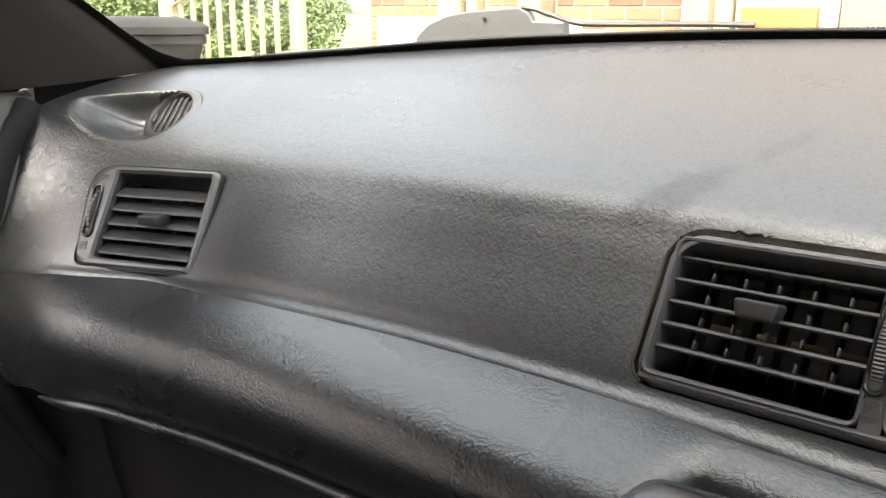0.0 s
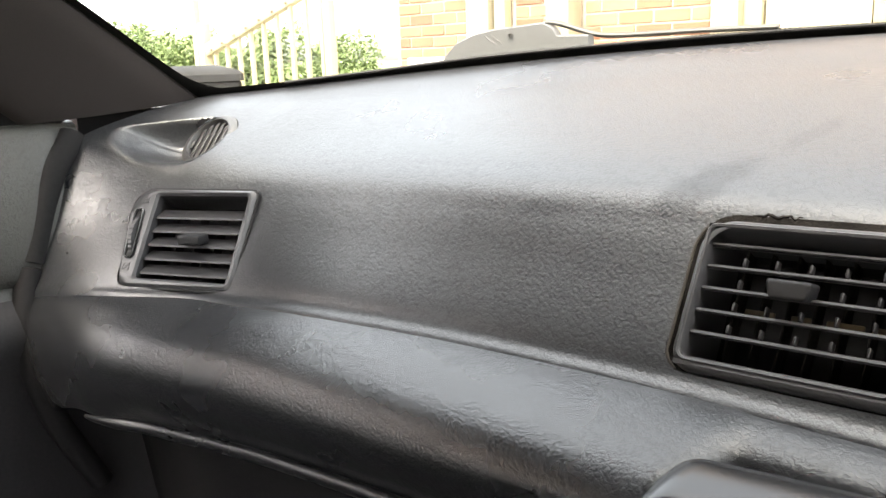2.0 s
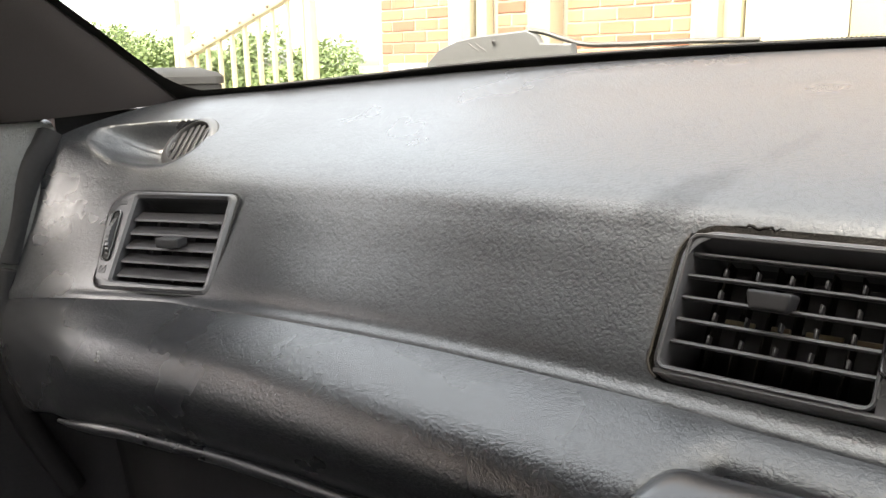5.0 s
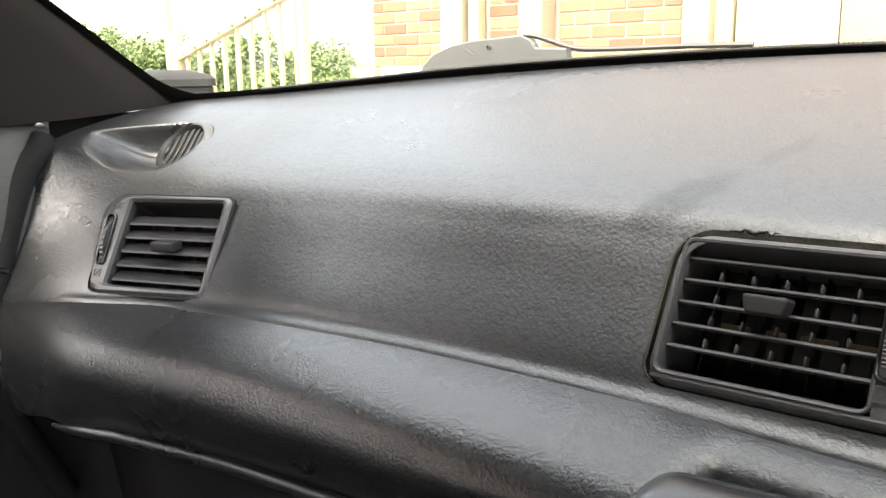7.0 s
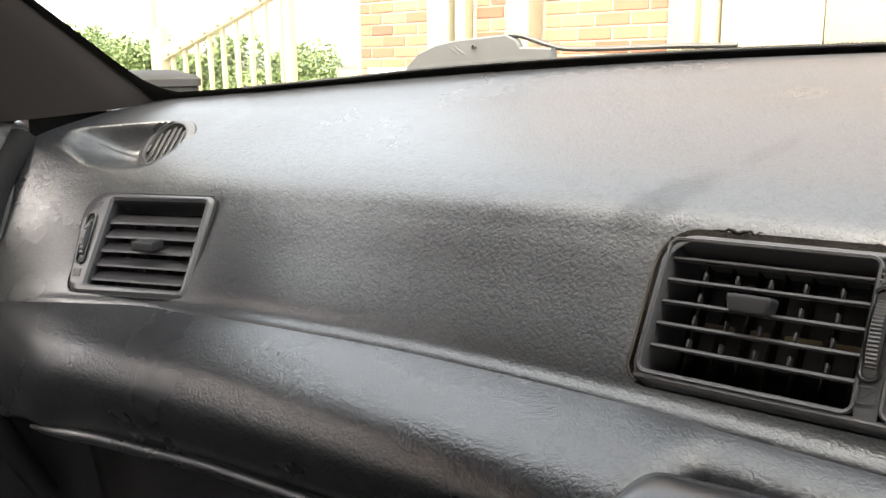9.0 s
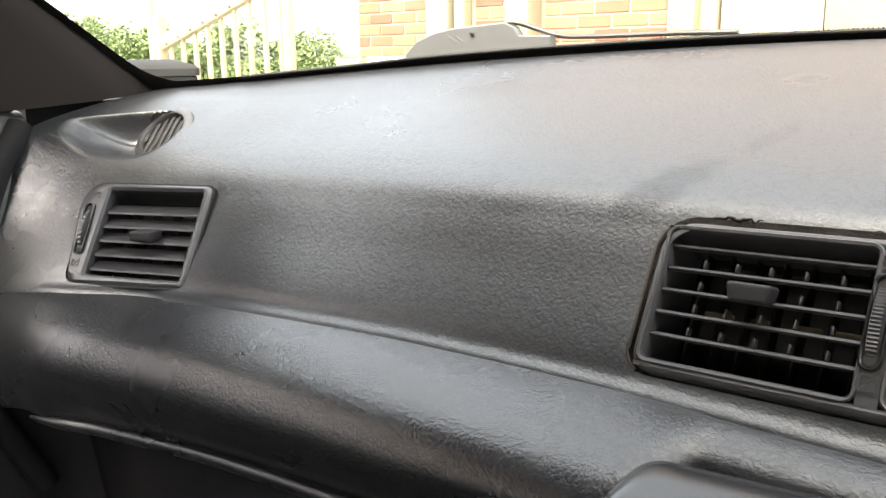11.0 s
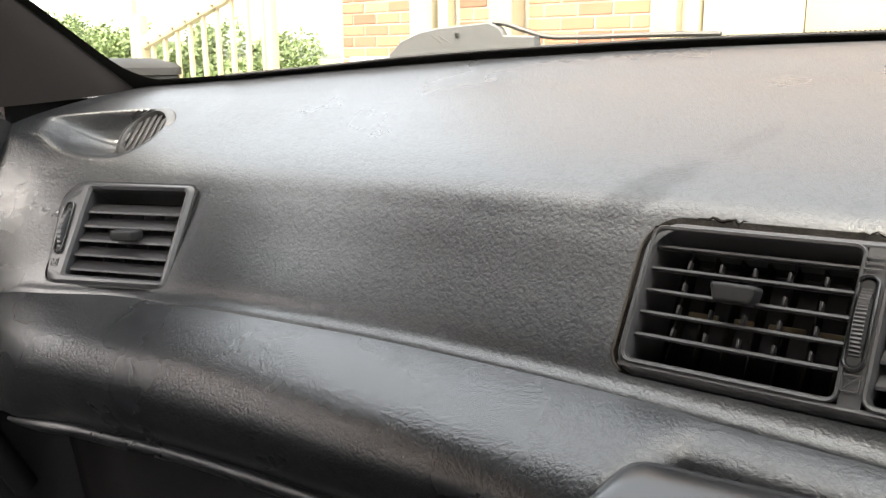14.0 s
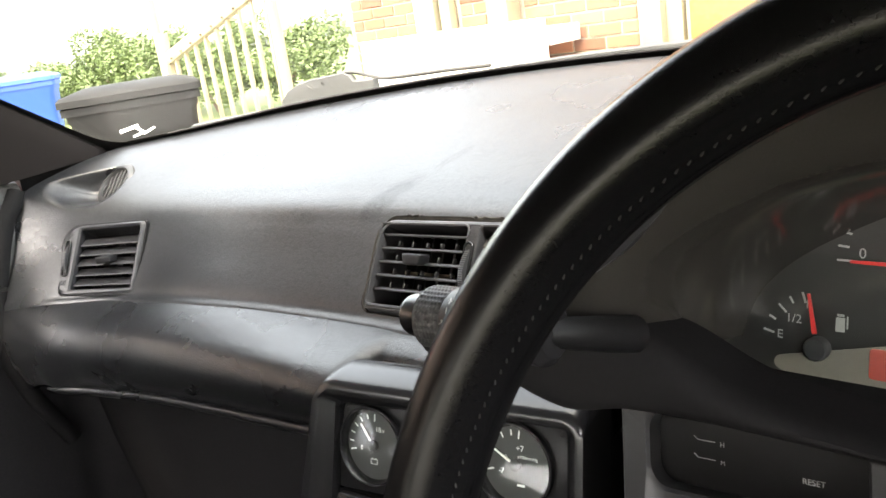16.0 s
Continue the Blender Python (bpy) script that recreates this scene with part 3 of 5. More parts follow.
part("slot_lip", surround(inset(slot, -0.0014), slot, 0.004, 0.003, 0.002, 0.0058, 0.0035, 0.0006), SATIN, side_vent)
part("thumbwheel", thumbwheel(0.030, 0.0048, 46), PLASTIC, side_vent, m=Matrix.Translation((-0.0472, -0.0010, -0.0205)))
crossed_box(side_vent, -0.0478, -0.0310, 0.0032, 0.0037, FAINT)
open_lines(side_vent, -0.0440, 0.0300, 0.003, 0.0037, FAINT)

centre_vent = thing("centre_air_vent", "twin black plastic centre air vent with a ribbed thumbwheel", "air vent", CENTRE)
XL0, XL1, XR0, XR1, YB, YT = -0.1070, -0.0048, 0.0102, 0.1095, -0.0320, 0.0392


def twin_frame():
    """One moulding: a surround, two openings and the bar between them."""
    bm = bmesh.new()
    zt = 0.004
    RC = [0.012, 0.012, 0.012, 0.017]
    outer = rect(FX0, FY0, FX1, FY1)
    lo = rect(XL0, YB, XL1, YT)
    hi = rect(XR0, YB, XR1, YT)
    for cs in (lo, hi):
        z = lambda c, r, h: [(x, y, h) for x, y in round_loop(c, r, 5)]
        own = loops_mesh([z(inset(cs, -0.0030), 0.006, zt - 0.0006), z(inset(cs, -0.0024), 0.006, zt + 0.0004), z(inset(cs, -0.0010), 0.004, zt), z(cs, 0.003, zt - 0.002), z(cs, 0.003, -0.04)])
        join(bm, own)
    z = lambda c, r, h: [(x, y, h) for x, y in round_loop(c, r, 8)]
    rim = loops_mesh([z(outer, RC, -0.008), z(outer, RC, -0.0006), z(inset(outer, 0.0006), RC, 0.0012), z(inset(outer, 0.0018), RC, 0.0027), z(inset(outer, 0.0034), RC, 0.0035), z(inset(outer, 0.0044), RC, 0.0032)])
    join(bm, rim)
    # the flat face between, in strips that butt on the openings' rims
    g = 0.0027
    x0, x1, y0, y1 = FX0 + 0.003, FX1 - 0.003, FY0 + 0.003, FY1 - 0.0035
    for a, b, c, d in ((x0, y0, x1, YB - g), (x0, YT + g, x1, y1), (x0, YB - g, XL0 - g, YT + g), (XL1 + g, YB - g, XR0 - g, YT + g), (XR1 + g, YB - g, x1, YT + g)):
        box(c - a, d - b, 0.004, ((a + c) / 2, (b + d) / 2, zt - 0.0029), bm=bm)
    return bm


part("vent_frame", twin_frame(), PLASTIC, centre_vent)
bed = rect(FX0 - 0.0055, FY0 - 0.0030, FX1 + 0.0030, FY1 + 0.0050)
RG = [0.014, 0.014, 0.016, 0.022]
gap = loops_mesh([[(x, y, -0.012) for x, y in round_loop(bed, RG, 8)], [(x, y, -0.0035) for x, y in round_loop(bed, RG, 8)], [(x, y, -0.0040) for x, y in round_loop(inset(bed, 0.003), RG, 8)],
                  [(x, y, -0.0030) for x, y in round_loop(inset(rect(FX0, FY0, FX1, FY1), 0.001), 0.012, 8)]])
part("vent_gasket", gap, BROWN_BLACK, centre_vent, "dusty dark gap where the frame has lifted from the pad")
rng = random.Random(11)
loop = round_loop(inset(bed, 0.0016), RG, 10)
left_side = [p for p in loop if p[0] < FX0 + 0.004]
left_side.sort(key=lambda p: p[1])
part("lifted_edge", tube([(x + rng.uniform(-0.0003, 0.0003), y, -0.0006 + rng.uniform(-0.0003, 0.0003)) for x, y in left_side], 0.0010, 6), DUSTY, centre_vent, "dusty tan edge of the lifted vinyl skin")
for x0, x1 in ((-0.088, -0.062), (-0.010, 0.030), (0.034, 0.058), (0.062, 0.084)):
    xs = np.linspace(x0, x1, 14)
    torn = [(x, FY1 + 0.0036 + rng.uniform(-0.0009, 0.0009), 0.0004 + rng.uniform(-0.0005, 0.0008)) for x in xs]
    part("torn_flake", tube(torn, 0.0008, 5, taper=[0.3 + 0.9 * math.sin(math.pi * i / 13) for i in range(14)]), DUSTY if x0 > -0.05 else BROWN_BLACK, centre_vent, "torn flake of the vinyl skin over the frame")
for x0, x1 in ((XL0, XL1), (XR0, XR1)):
    part("duct", loops_mesh([[(x, y, z) for x, y in rect(x0 - 0.0004, YB - 0.0004, x1 + 0.0004, YT + 0.0004)] for z in (-0.004, -0.055)], cap=True), DUCT, centre_vent)
WL, WR = XL1 - XL0, XR1 - XR0
CL, CR = (XL0 + XL1) / 2, (XR0 + XR1) / 2
for k in range(5):
    y = -0.0168 + 0.0124 * k
    part("slat", slat(WL - 0.001, 0.015, 0.0025), SLAT, centre_vent, m=Matrix.Translation((CL, y, -0.007)) @ Matrix.Rotation(radians(15), 4, "X"))
for k in range(7):
    # Fins reuse the gap's brown-black, darker than the duct behind them.
    part("fin", box(0.0015, YT - YB - 0.002, 0.012, (0, 0, 0), 0.0005, 1), BROWN_BLACK, centre_vent, m=Matrix.Translation((XL0 + WL * (k + 0.6) / 7.2, (YB + YT) / 2, -0.034)))
for k in range(5):
    for j in range(4):
        part("fin_stub", box(0.0016, 0.0050, 0.0045, (0, 0, 0), 0.0005, 1), SLAT, centre_vent, m=Matrix.Translation((XL0 + WL * (0.19 + 0.168 * k), -0.0168 + 0.0124 * j + 0.0030, -0.0042)))
for k, w in ((0, 0.016), (1, 0.010), (2, 0.018), (3, 0.018)):
    part("linkage", box(w, 0.0030, 0.002, (0, 0, 0), 0.0005, 1), YELLOWED, centre_vent, "yellowed linkage bar behind the vanes", m=Matrix.Translation((XL0 + 0.028 + 0.0215 * k, 0.0005, -0.0165)))
for k in range(5):
    y = -0.0180 + 0.0118 * k
    part("slat", slat(WR - 0.001, 0.0135, 0.0022), DUSTY if k > 2 else SLAT, centre_vent, "dusty vane" if k > 2 else "", m=Matrix.Translation((CR, y, -0.0055)) @ Matrix.Rotation(radians(56), 4, "X"))
for cx, cy, tilt in ((-0.0580, 0.0095, 14), (0.0640, 0.0035, 34)):
    knob = box(0.0225, 0.0100, 0.014, (0, 0, 0), 0.0022, 3)
    for v in knob.verts:
        v.co.x *= 1 - 0.22 * max(0.0, -v.co.y / 0.005)
    part("knob", knob, TAB, centre_vent, m=Matrix.Translation((cx, cy, 0.0025)) @ Matrix.Rotation(radians(tilt), 4, "X"))
part("wheel_slot", plate(rect(-0.0024, -0.0170, 0.0046, 0.0250), 0.004, 0.002, 0.0046, 0.0006), RUBBER, centre_vent)
lip = surround(rect(-0.0040, -0.0190, 0.0062, 0.0270), rect(-0.0024, -0.0170, 0.0046, 0.0250), 0.0055, 0.004, 0.003, 0.0058, 0.0035, 0.0006)
part("slot_lip", lip, SATIN, centre_vent)
part("thumbwheel", thumbwheel(0.034, 0.0062, 110), PLASTIC, centre_vent, m=Matrix.Translation((0.0011, 0.0040, -0.0250)))
crossed_box(centre_vent, 0.0018, -0.0241, 0.0037, 0.0043, FAINT)
open_lines(centre_vent, 0.0015, 0.0330, 0.0042, 0.0043, FAINT)

# demister outlet
demister = thing("demister_outlet", "round grey plastic demister outlet with upright louvres", "air vent", DEM)
R1 = 0.0275
part("rim", lathe([(R1 + 0.0055, -0.006), (R1 + 0.0045, -0.0012), (R1 + 0.0020, 0.0008), (R1 - 0.0008, 0.0018), (R1 - 0.0032, 0.0018), (R1 - 0.004, 0.0006), (R1 - 0.004, -0.010)], 40), PALE, demister)
part("duct", lathe([(R1 - 0.004, -0.0092), (0.0001, -0.0094)], 32), DUCT, demister)
for k in range(7):
    x = -0.0225 + 0.0075 * k
    h = math.sqrt(max((R1 - 0.0045) ** 2 - x * x, 0.00002))
    part("louvre", box(0.0062, 2 * h, 0.0016, (0, 0, 0), 0.0005, 1), PALE, demister, m=Matrix.Translation((x, -0.0015, -0.0020)) @ Matrix.Rotation(radians(-14), 4, "Y"))

# ---- car shell ----
def glass_point(x, k):
    """A point of the windscreen: k 0 at the hidden foot, 1 at the roof."""
    u = x - MID
    y0, z0 = 0.745 - 0.52 * u * u, 1.056 - 0.05 * u * u
    xs = x + (MID - x) * 0.20 * k
    y1, z1 = 0.235 - 0.34 * u * u, 1.285 - 0.035 * u * u
    return (xs, y0 + (y1 - y0) * k, z0 + (z1 - z0) * k + 0.006 * math.sin(math.pi * k))


def screen_patch(x0, x1, k0, k1, nx=60, nk=24, out=0.0):
    rows = []
    for k in np.linspace(k0, k1, nk):
        rows.append([tuple(Vector(glass_point(x, k)) + Vector((0, 0.4, 0.9)) * out) for x in np.linspace(x0, x1, nx)])
    return sheet(rows)


def foot_edge(x):
    """How far up the glass the printed band reaches."""
    return float(smooth([0, 0.2, 0.4, 0.5, 0.58, 0.64, 0.69, 0.8], [0.090, 0.090, 0.083, 0.073, 0.057, 0.048, 0.042, 0.042], abs(x - MID)))


windscreen = thing("window_windscreen", "raked laminated windscreen with a black printed border", "windscreen", kind="structure")
pane = part("pane", screen_patch(-0.80, 0.70, 0, 1), SCREEN, windscreen)
pane.visible_shadow = False
border = sheet([[tuple(Vector(glass_point(x, f * foot_edge(x))) - Vector((0, 0.4, 0.9)) * 0.002) for x in np.linspace(-0.80, 0.70, 90)] for f in np.linspace(-0.3, 1, 5)])
part("border", border, FRIT, windscreen, "black printed band along the foot")


def side_border(sgn):
    rows = []
    for k in np.r_[np.linspace(0, 0.15, 16), np.linspace(0.18, 1, 20)]:
        xe = MID + sgn * 0.82
        wide = 0.076 + 0.09 * math.exp(-k / 0.028)
        rows.append([tuple(Vector(glass_point(x, k)) + Vector((0, -0.001, -0.0025))) for x in np.linspace(xe, xe - sgn * wide, 6)])
    return sheet(rows)


for sgn in (-1, 1):
    part("side_border", side_border(sgn), FRIT, windscreen)
part("seal", tube([Vector(glass_point(x, foot_edge(x) + 0.002)) + Vector((0, -0.001, -0.003)) for x in np.linspace(-0.72, 0.62, 60)], 0.0016, 6), RUBBER, windscreen)
dots = bmesh.new()
for i in range(230):
    x = -0.36 + 0.0034 * i
    if x > 0.42:
        break
    for j in range(2):
        p = Vector(glass_point(x + 0.0017 * j, foot_edge(x) + 0.005 + 0.005 * j)) + Vector((0, -0.0008, -0.002))
        s = 0.0011 - 0.0003 * j
        a, b = Vector((1, 0, 0)) * s, Vector((0, -0.9, 0.4)) * s
        dots.faces.new([dots.verts.new(p + q) for q in (a, b, -a, -b)])
tagged(part("dot_print", dots, FRIT, windscreen, "fading dots above the printed band"), kind="stuff")


def pillar(sgn):
    """The inner trim of a windscreen pillar, from the glass to the door opening."""
    rows = []
    for k in np.linspace(0, 1, 40):
        a = Vector(glass_point(MID + sgn * 0.752, 0.02 + 0.98 * k))
        b = Vector((MID + sgn * (0.752 - 0.15 * k), 0.265 - 0.32 * k, 1.015 + 0.235 * k))
        mid_ = (a + b) / 2 + Vector((-sgn * 0.008, -0.010, -0.006))
        rows.append(catmull([tuple(a + Vector((sgn * 0.02, 0, -0.002))), tuple(a + Vector((0, 0, -0.004))), tuple(mid_ * 0.8 + (a * 0.7 + b * 0.3) * 0.2), tuple(b), tuple(b + Vector((sgn * 0.02, 0.01, 0)))], np.linspace(0, 1, 16)))
    return sheet(rows)


for name, sgn in (("trim_pillar_left", -1), ("trim_pillar_right", 1)):
    tagged(part(name, pillar(sgn), TRIM, None), "dark brown-grey moulded windscreen pillar trim", "pillar trim", kind="structure")


def door_face(sgn, upper):
    """The inside of a door: rows along the car, each a section from sill to window."""
    rows = []
    for y in np.r_[np.linspace(0.315 if upper else 0.45, 0.1, 24), np.linspace(0.08, -0.9, 30)]:
        e = 0.012 * math.exp(-((y - 0.315) / 0.02) ** 2)
        arm = 0.045 * (1 - min(1, max(0, (y - 0.05) / 0.17))) + 0.008
        sec = [(0.765, 1.016), (0.745, 1.012), (0.735, 0.99), (0.728, 0.94), (0.728, 0.895), (0.732, 0.878), (0.738, 0.872), (0.735, 0.862), (0.735 - arm, 0.850), (0.735 - arm - 0.004, 0.825), (0.74 - arm * 0.6, 0.79), (0.745, 0.72), (0.745, 0.55), (0.76, 0.35)]
        rows.append(catmull([(MID + sgn * (w + e), y, z) for w, z in (sec[:8] if upper else sec[7:])], np.linspace(0, 1, 30)))
    return sheet(rows)


for name, sgn in (("door_left", -1), ("door_right", 1)):
    door = thing(name, "charcoal vinyl inner door panel with a moulded armrest", "car door", kind="structure")
    part("door_panel", thicken(door_face(sgn, True), 0.02), DOOR_VINYL, door)
    part("door_pocket", thicken(door_face(sgn, False), 0.02), DUCT, door, "black lower door lining with the armrest")
    part("outer_skin", box(0.02, 1.3, 0.75, (MID + sgn * 0.83, -0.3, 0.64), 0.004), PAINT, door)
    part("pull_handle", tube([(MID + sgn * 0.70, 0.10 - 0.03 * i, 0.70 + 0.012 * math.sin(i)) for i in range(6)], 0.008, 8), PANEL, door)

# black corner panel that carries the mirror, in front of the side glass
corner = [(0.36, 1.045), (0.30, 1.012), (0.190, 1.012), (0.165, 1.065), (0.20, 1.10), (0.27, 1.10)]
for name, sgn in (("trim_corner_left", -1), ("trim_corner_right", 1)):
    lp = [[(MID + sgn * (w - 0.25 * max(0, z - 1.03)), y, z) for y, z in round_loop(corner, 0.006, 4)] for w in (0.757, 0.775)]
    tagged(part(name, loops_mesh(lp, cap=True, bottom=True), BLACKOUT), "matt black mirror corner panel in the side window", "corner panel", kind="structure")

seam = [(-0.792, 0.306, 1.003), (-0.788, 0.298, 0.992), (-0.787, 0.282, 0.972), (-0.786, 0.262, 0.92), (-0.785, 0.248, 0.88), (-0.784, 0.240, 0.845), (-0.784, 0.239, 0.80), (-0.786, 0.252, 0.745), (-0.79, 0.29, 0.66)]
tagged(part("trim_door_seal", tube(catmull(seam, np.linspace(0, 1, 60)), 0.0120, 12), BLACKOUT), "black rubber door seal between dashboard and door", "door seal", kind="structure")

# roof, floor, rear and sides that close the cabin
roof_rows = []
for y in np.linspace(0.26, -1.35, 20):
    roof_rows.append([(x, y, 1.30 - 0.06 * ((x - MID) / 0.62) ** 4 - 0.03 * (y / 1.3) ** 2) for x in np.linspace(MID - 0.62, MID + 0.62, 16)])
tagged(part("ceiling", thicken(sheet(roof_rows), 0.03), HEADLINER), "pale grey cloth headliner of the car", "headliner", kind="structure")
skin_rows = []
for y in np.linspace(0.27, -1.50, 20):
    skin_rows.append([(x, y, 1.335 - 0.07 * ((x - MID) / 0.64) ** 4 - 0.03 * (y / 1.3) ** 2) for x in np.linspace(MID - 0.64, MID + 0.64, 16)])
tagged(part("wall_roof", thicken(sheet(skin_rows), 0.004), PAINT), "red painted steel roof of the car", "car roof", kind="structure")
tagged(part("floor", box(1.52, 2.6, 0.03, (MID, -0.35, 0.22)), CARPET), "black carpeted car floor", "carpet", kind="structure")
fw = bmesh.new()
box(1.56, 0.03, 0.80, (MID, 0.78, 0.62), bm=fw)
tagged(part("wall_bulkhead", fw, DUCT), "black bulkhead behind the dashboard", "bulkhead", kind="structure")
rear = bmesh.new()
box(1.5, 0.04, 0.75, (MID, -1.55, 0.60), bm=rear)
box(1.5, 0.55, 0.03, (MID, -1.30, 0.97), bm=rear)
box(0.20, 0.05, 0.30, (MID - 0.62, -1.40, 1.12), bm=rear)
box(0.20, 0.05, 0.30, (MID + 0.62, -1.40, 1.12), bm=rear)
tagged(part("wall_rear", rear, CARPET), "dark rear seat back, parcel shelf and window posts", "rear wall", kind="structure")
for name, sgn in (("wall_side_left", -1), ("wall_side_right", 1)):
    sidebm = bmesh.new()
    box(0.04, 0.8, 0.8, (MID + sgn * 0.77, -1.25, 0.62), bm=sidebm)
    box(0.03, 0.30, 0.36, (MID + sgn * 0.68, -0.60, 1.13), bm=sidebm)
    box(0.05, 0.45, 0.8, (MID + sgn * 0.80, 0.55, 0.62), bm=sidebm)
    box(0.04, 0.75, 0.8, (MID + sgn * 0.855, 0.42, 0.61), bm=sidebm)
    box(0.20, 2.7, 0.12, (MID + sgn * 0.82, -0.4, 0.26), bm=sidebm)
    tagged(part(name, sidebm, BLACKOUT), "dark inner side panel of the cabin", "side panel", kind="structure")

# ---- centre console with three gauges ----
CY, CT = radians(9.4), radians(15)
CON = basis((-0.167, 0.280, 0.873), (math.cos(CY), math.sin(CY), 0.006), (-math.sin(CY) * math.sin(CT), math.cos(CY) * math.sin(CT), math.cos(CT)))
console = thing("centre_console", "satin black centre console housing with three round gauges", "console", CON)


def console_hood():
    """The housing: a rolled front edge, a top that runs back under the dash, sides going down."""
    w, h = 0.2325, 0.30
    outer = [(-0.052, -h), (w, -h), (w, 0.004), (-0.0045, 0.0015)]
    z = lambda c, r, d: [(x, y, d) for x, y in round_loop(c, r, 8)]
    inner = [(0.004, -h + 0.02), (0.2195, -h + 0.02), (0.2195, -0.0035), (0.0185, -0.0130)]
    ro = [0.004, 0.004, 0.016, 0.022]
    ri = [0.003, 0.003, 0.006, 0.006]
    grow = lambda d: [(-0.052 - min(d, 0.01) * 0.35, -h), (w + min(d, 0.01) * 0.35, -h), (w + min(d, 0.01) * 0.35, 0.004 + d), (-0.0045 - min(d, 0.01) * 0.35 + d * 0.5, 0.0015 + d)]
    return loops_mesh([z(grow(-0.030), ro, -0.10), z(grow(-0.004), ro, -0.054), z(grow(0.0135), ro, -0.037), z(grow(0.0156), ro, -0.0300), z(grow(0.0142), ro, -0.0240), z(grow(0.0112), ro, -0.0165), z(grow(0.0070), ro, -0.0085), z(grow(0.0030), ro, -0.0025), z(outer, ro, 0.0), z(inset(outer, 0.004), ro, 0.0012), z(inset(outer, 0.009), ri, 0.0),
                       z(inset(inner, -0.0015), ri, -0.0015), z(inner, ri, -0.0035), z(inner, ri, -0.016)])


part("housing", console_hood(), SATIN, console, "satin black moulded housing with a rolled edge")
part("gauge_plate", plate([(0.0085, -0.083), (0.2185, -0.078), (0.2185, -0.0055), (0.0200, -0.0150)], 0.003, -0.016, -0.0095, 0.0008), PANEL, console)
part("lower_plate", plate([(0.0055, -0.27), (0.2185, -0.27), (0.2185, -0.0800), (0.0080, -0.0850)], 0.003, -0.016, -0.0085, 0.0010), PANEL, console)
vent_grip = box(0.19, 0.012, 0.012, (0.114, -0.090, -0.004), 0.005, 4)
part("control_trim", vent_grip, SATIN, console)


def ticks(parent, r0, r1, angles, width, z, material, long=()):
    for i, a in enumerate(angles):
        ra = r0 - (0.002 if i in long else 0)
        ca, sa = math.cos(radians(a)), math.sin(radians(a))
        bm = box(r1 - ra, width, 0.0002, ((r1 + ra) / 2 * ca, (r1 + ra) / 2 * sa, z), turn=Matrix.Rotation(radians(a), 4, "Z"))
        part("tick", bm, material, parent, smooth=False)


def pointer(parent, length, angle, z, material, width=0.0016, tail=0.004, r=0.0035):
    bm = loops_mesh([[(-tail, -width * 0.7, h), (length, -width * 0.4, h), (length, width * 0.4, h), (-tail, width * 0.7, h)] for h in (z, z + 0.0006)], cap=True, bottom=True)
    part("needle", bm, material, parent, m=Matrix.Rotation(radians(angle), 4, "Z"), smooth=False)


def gauge(x, y, angle, marks, texts, icon):
    g = part("gauge", lathe([(0.0308, -0.004), (0.0308, 0.0005), (0.0302, 0.0012), (0.0292, 0.0012), (0.0275, -0.0015), (0.0268, -0.006)], 48), SATIN, console, "round black-faced gauge with white markings", m=Matrix.Translation((x, y, -0.0032)))
    part("dial", lathe([(0.0272, -0.0058), (0.0001, -0.0056)], 40), DIAL, g)
    ticks(g, 0.0205, 0.0245, marks, 0.0011, -0.0052, INK, (0, len(marks) - 1))
    pointer(g, 0.020, angle, -0.0042, NEEDLE)
    part("hub", lathe([(0.0042, -0.0056), (0.0042, -0.003), (0.0034, -0.0024), (0.0001, -0.0024)], 20), DIAL, g)
    for body, px, py, size in texts:
        lettering(body, size, INK, g, (px, py, -0.0053), align="CENTER")
    for px, py, w, h in icon:
        part("symbol", box(w, h, 0.0002, (px, py, -0.0053)), INK, g, smooth=False)
    lens = part("glass", lathe([(0.0276, -0.0002), (0.018, 0.0004), (0.009, 0.0009), (0.0001, 0.0011)], 40), LENS, g, m=Matrix.Translation((0, 0, -0.0015)) @ Matrix.Rotation(radians(3), 4, "Y") @ Matrix.Rotation(radians(-8), 4, "X"))
    lens.visible_shadow = False
    return g


BATTERY = ((0, -0.0148, 0.0062, 0.0004), (0, -0.0112, 0.0062, 0.0004), (-0.0031, -0.013, 0.0004, 0.004), (0.0031, -0.013, 0.0004, 0.004), (-0.0017, -0.0106, 0.001, 0.0008), (0.0017, -0.0106, 0.001, 0.0008))
OIL = ((0.004, -0.0118, 0.005, 0.0022), (0.0085, -0.0105, 0.0035, 0.0006), (0.004, -0.0102, 0.001, 0.0012), (0.0005, -0.0115, 0.0018, 0.0005), (0.0075, -0.014, 0.0008, 0.001))
gauge(0.0508, -0.0440, 128, (195, 178, 160, 142, 124, 106, 88), (("18", 0.0042, 0.0108, 0.0058), ("V", 0.0092, 0.0108, 0.0042), ("8", -0.0125, -0.0052, 0.0052)), BATTERY)
gauge(0.1143, -0.0408, 166, (172, 156, 138, 120, 100, 84), (("150", 0.0048, 0.0088, 0.0058), ("\u00b0C", 0.0128, 0.0088, 0.0042), ("70", -0.0108, -0.002, 0.0055)), OIL)
gauge(0.1778, -0.0376, 152, (196, 178, 160, 140, 120, 100, 84), (("+7", 0.0030, 0.0098, 0.0058), ("0", -0.0082, 0.0022, 0.0055), ("-7", -0.0118, -0.0075, 0.0052), ("x100mmHg", 0.0090, 0.0048, 0.0034)), ((0.004, -0.014, 0.006, 0.0016),))
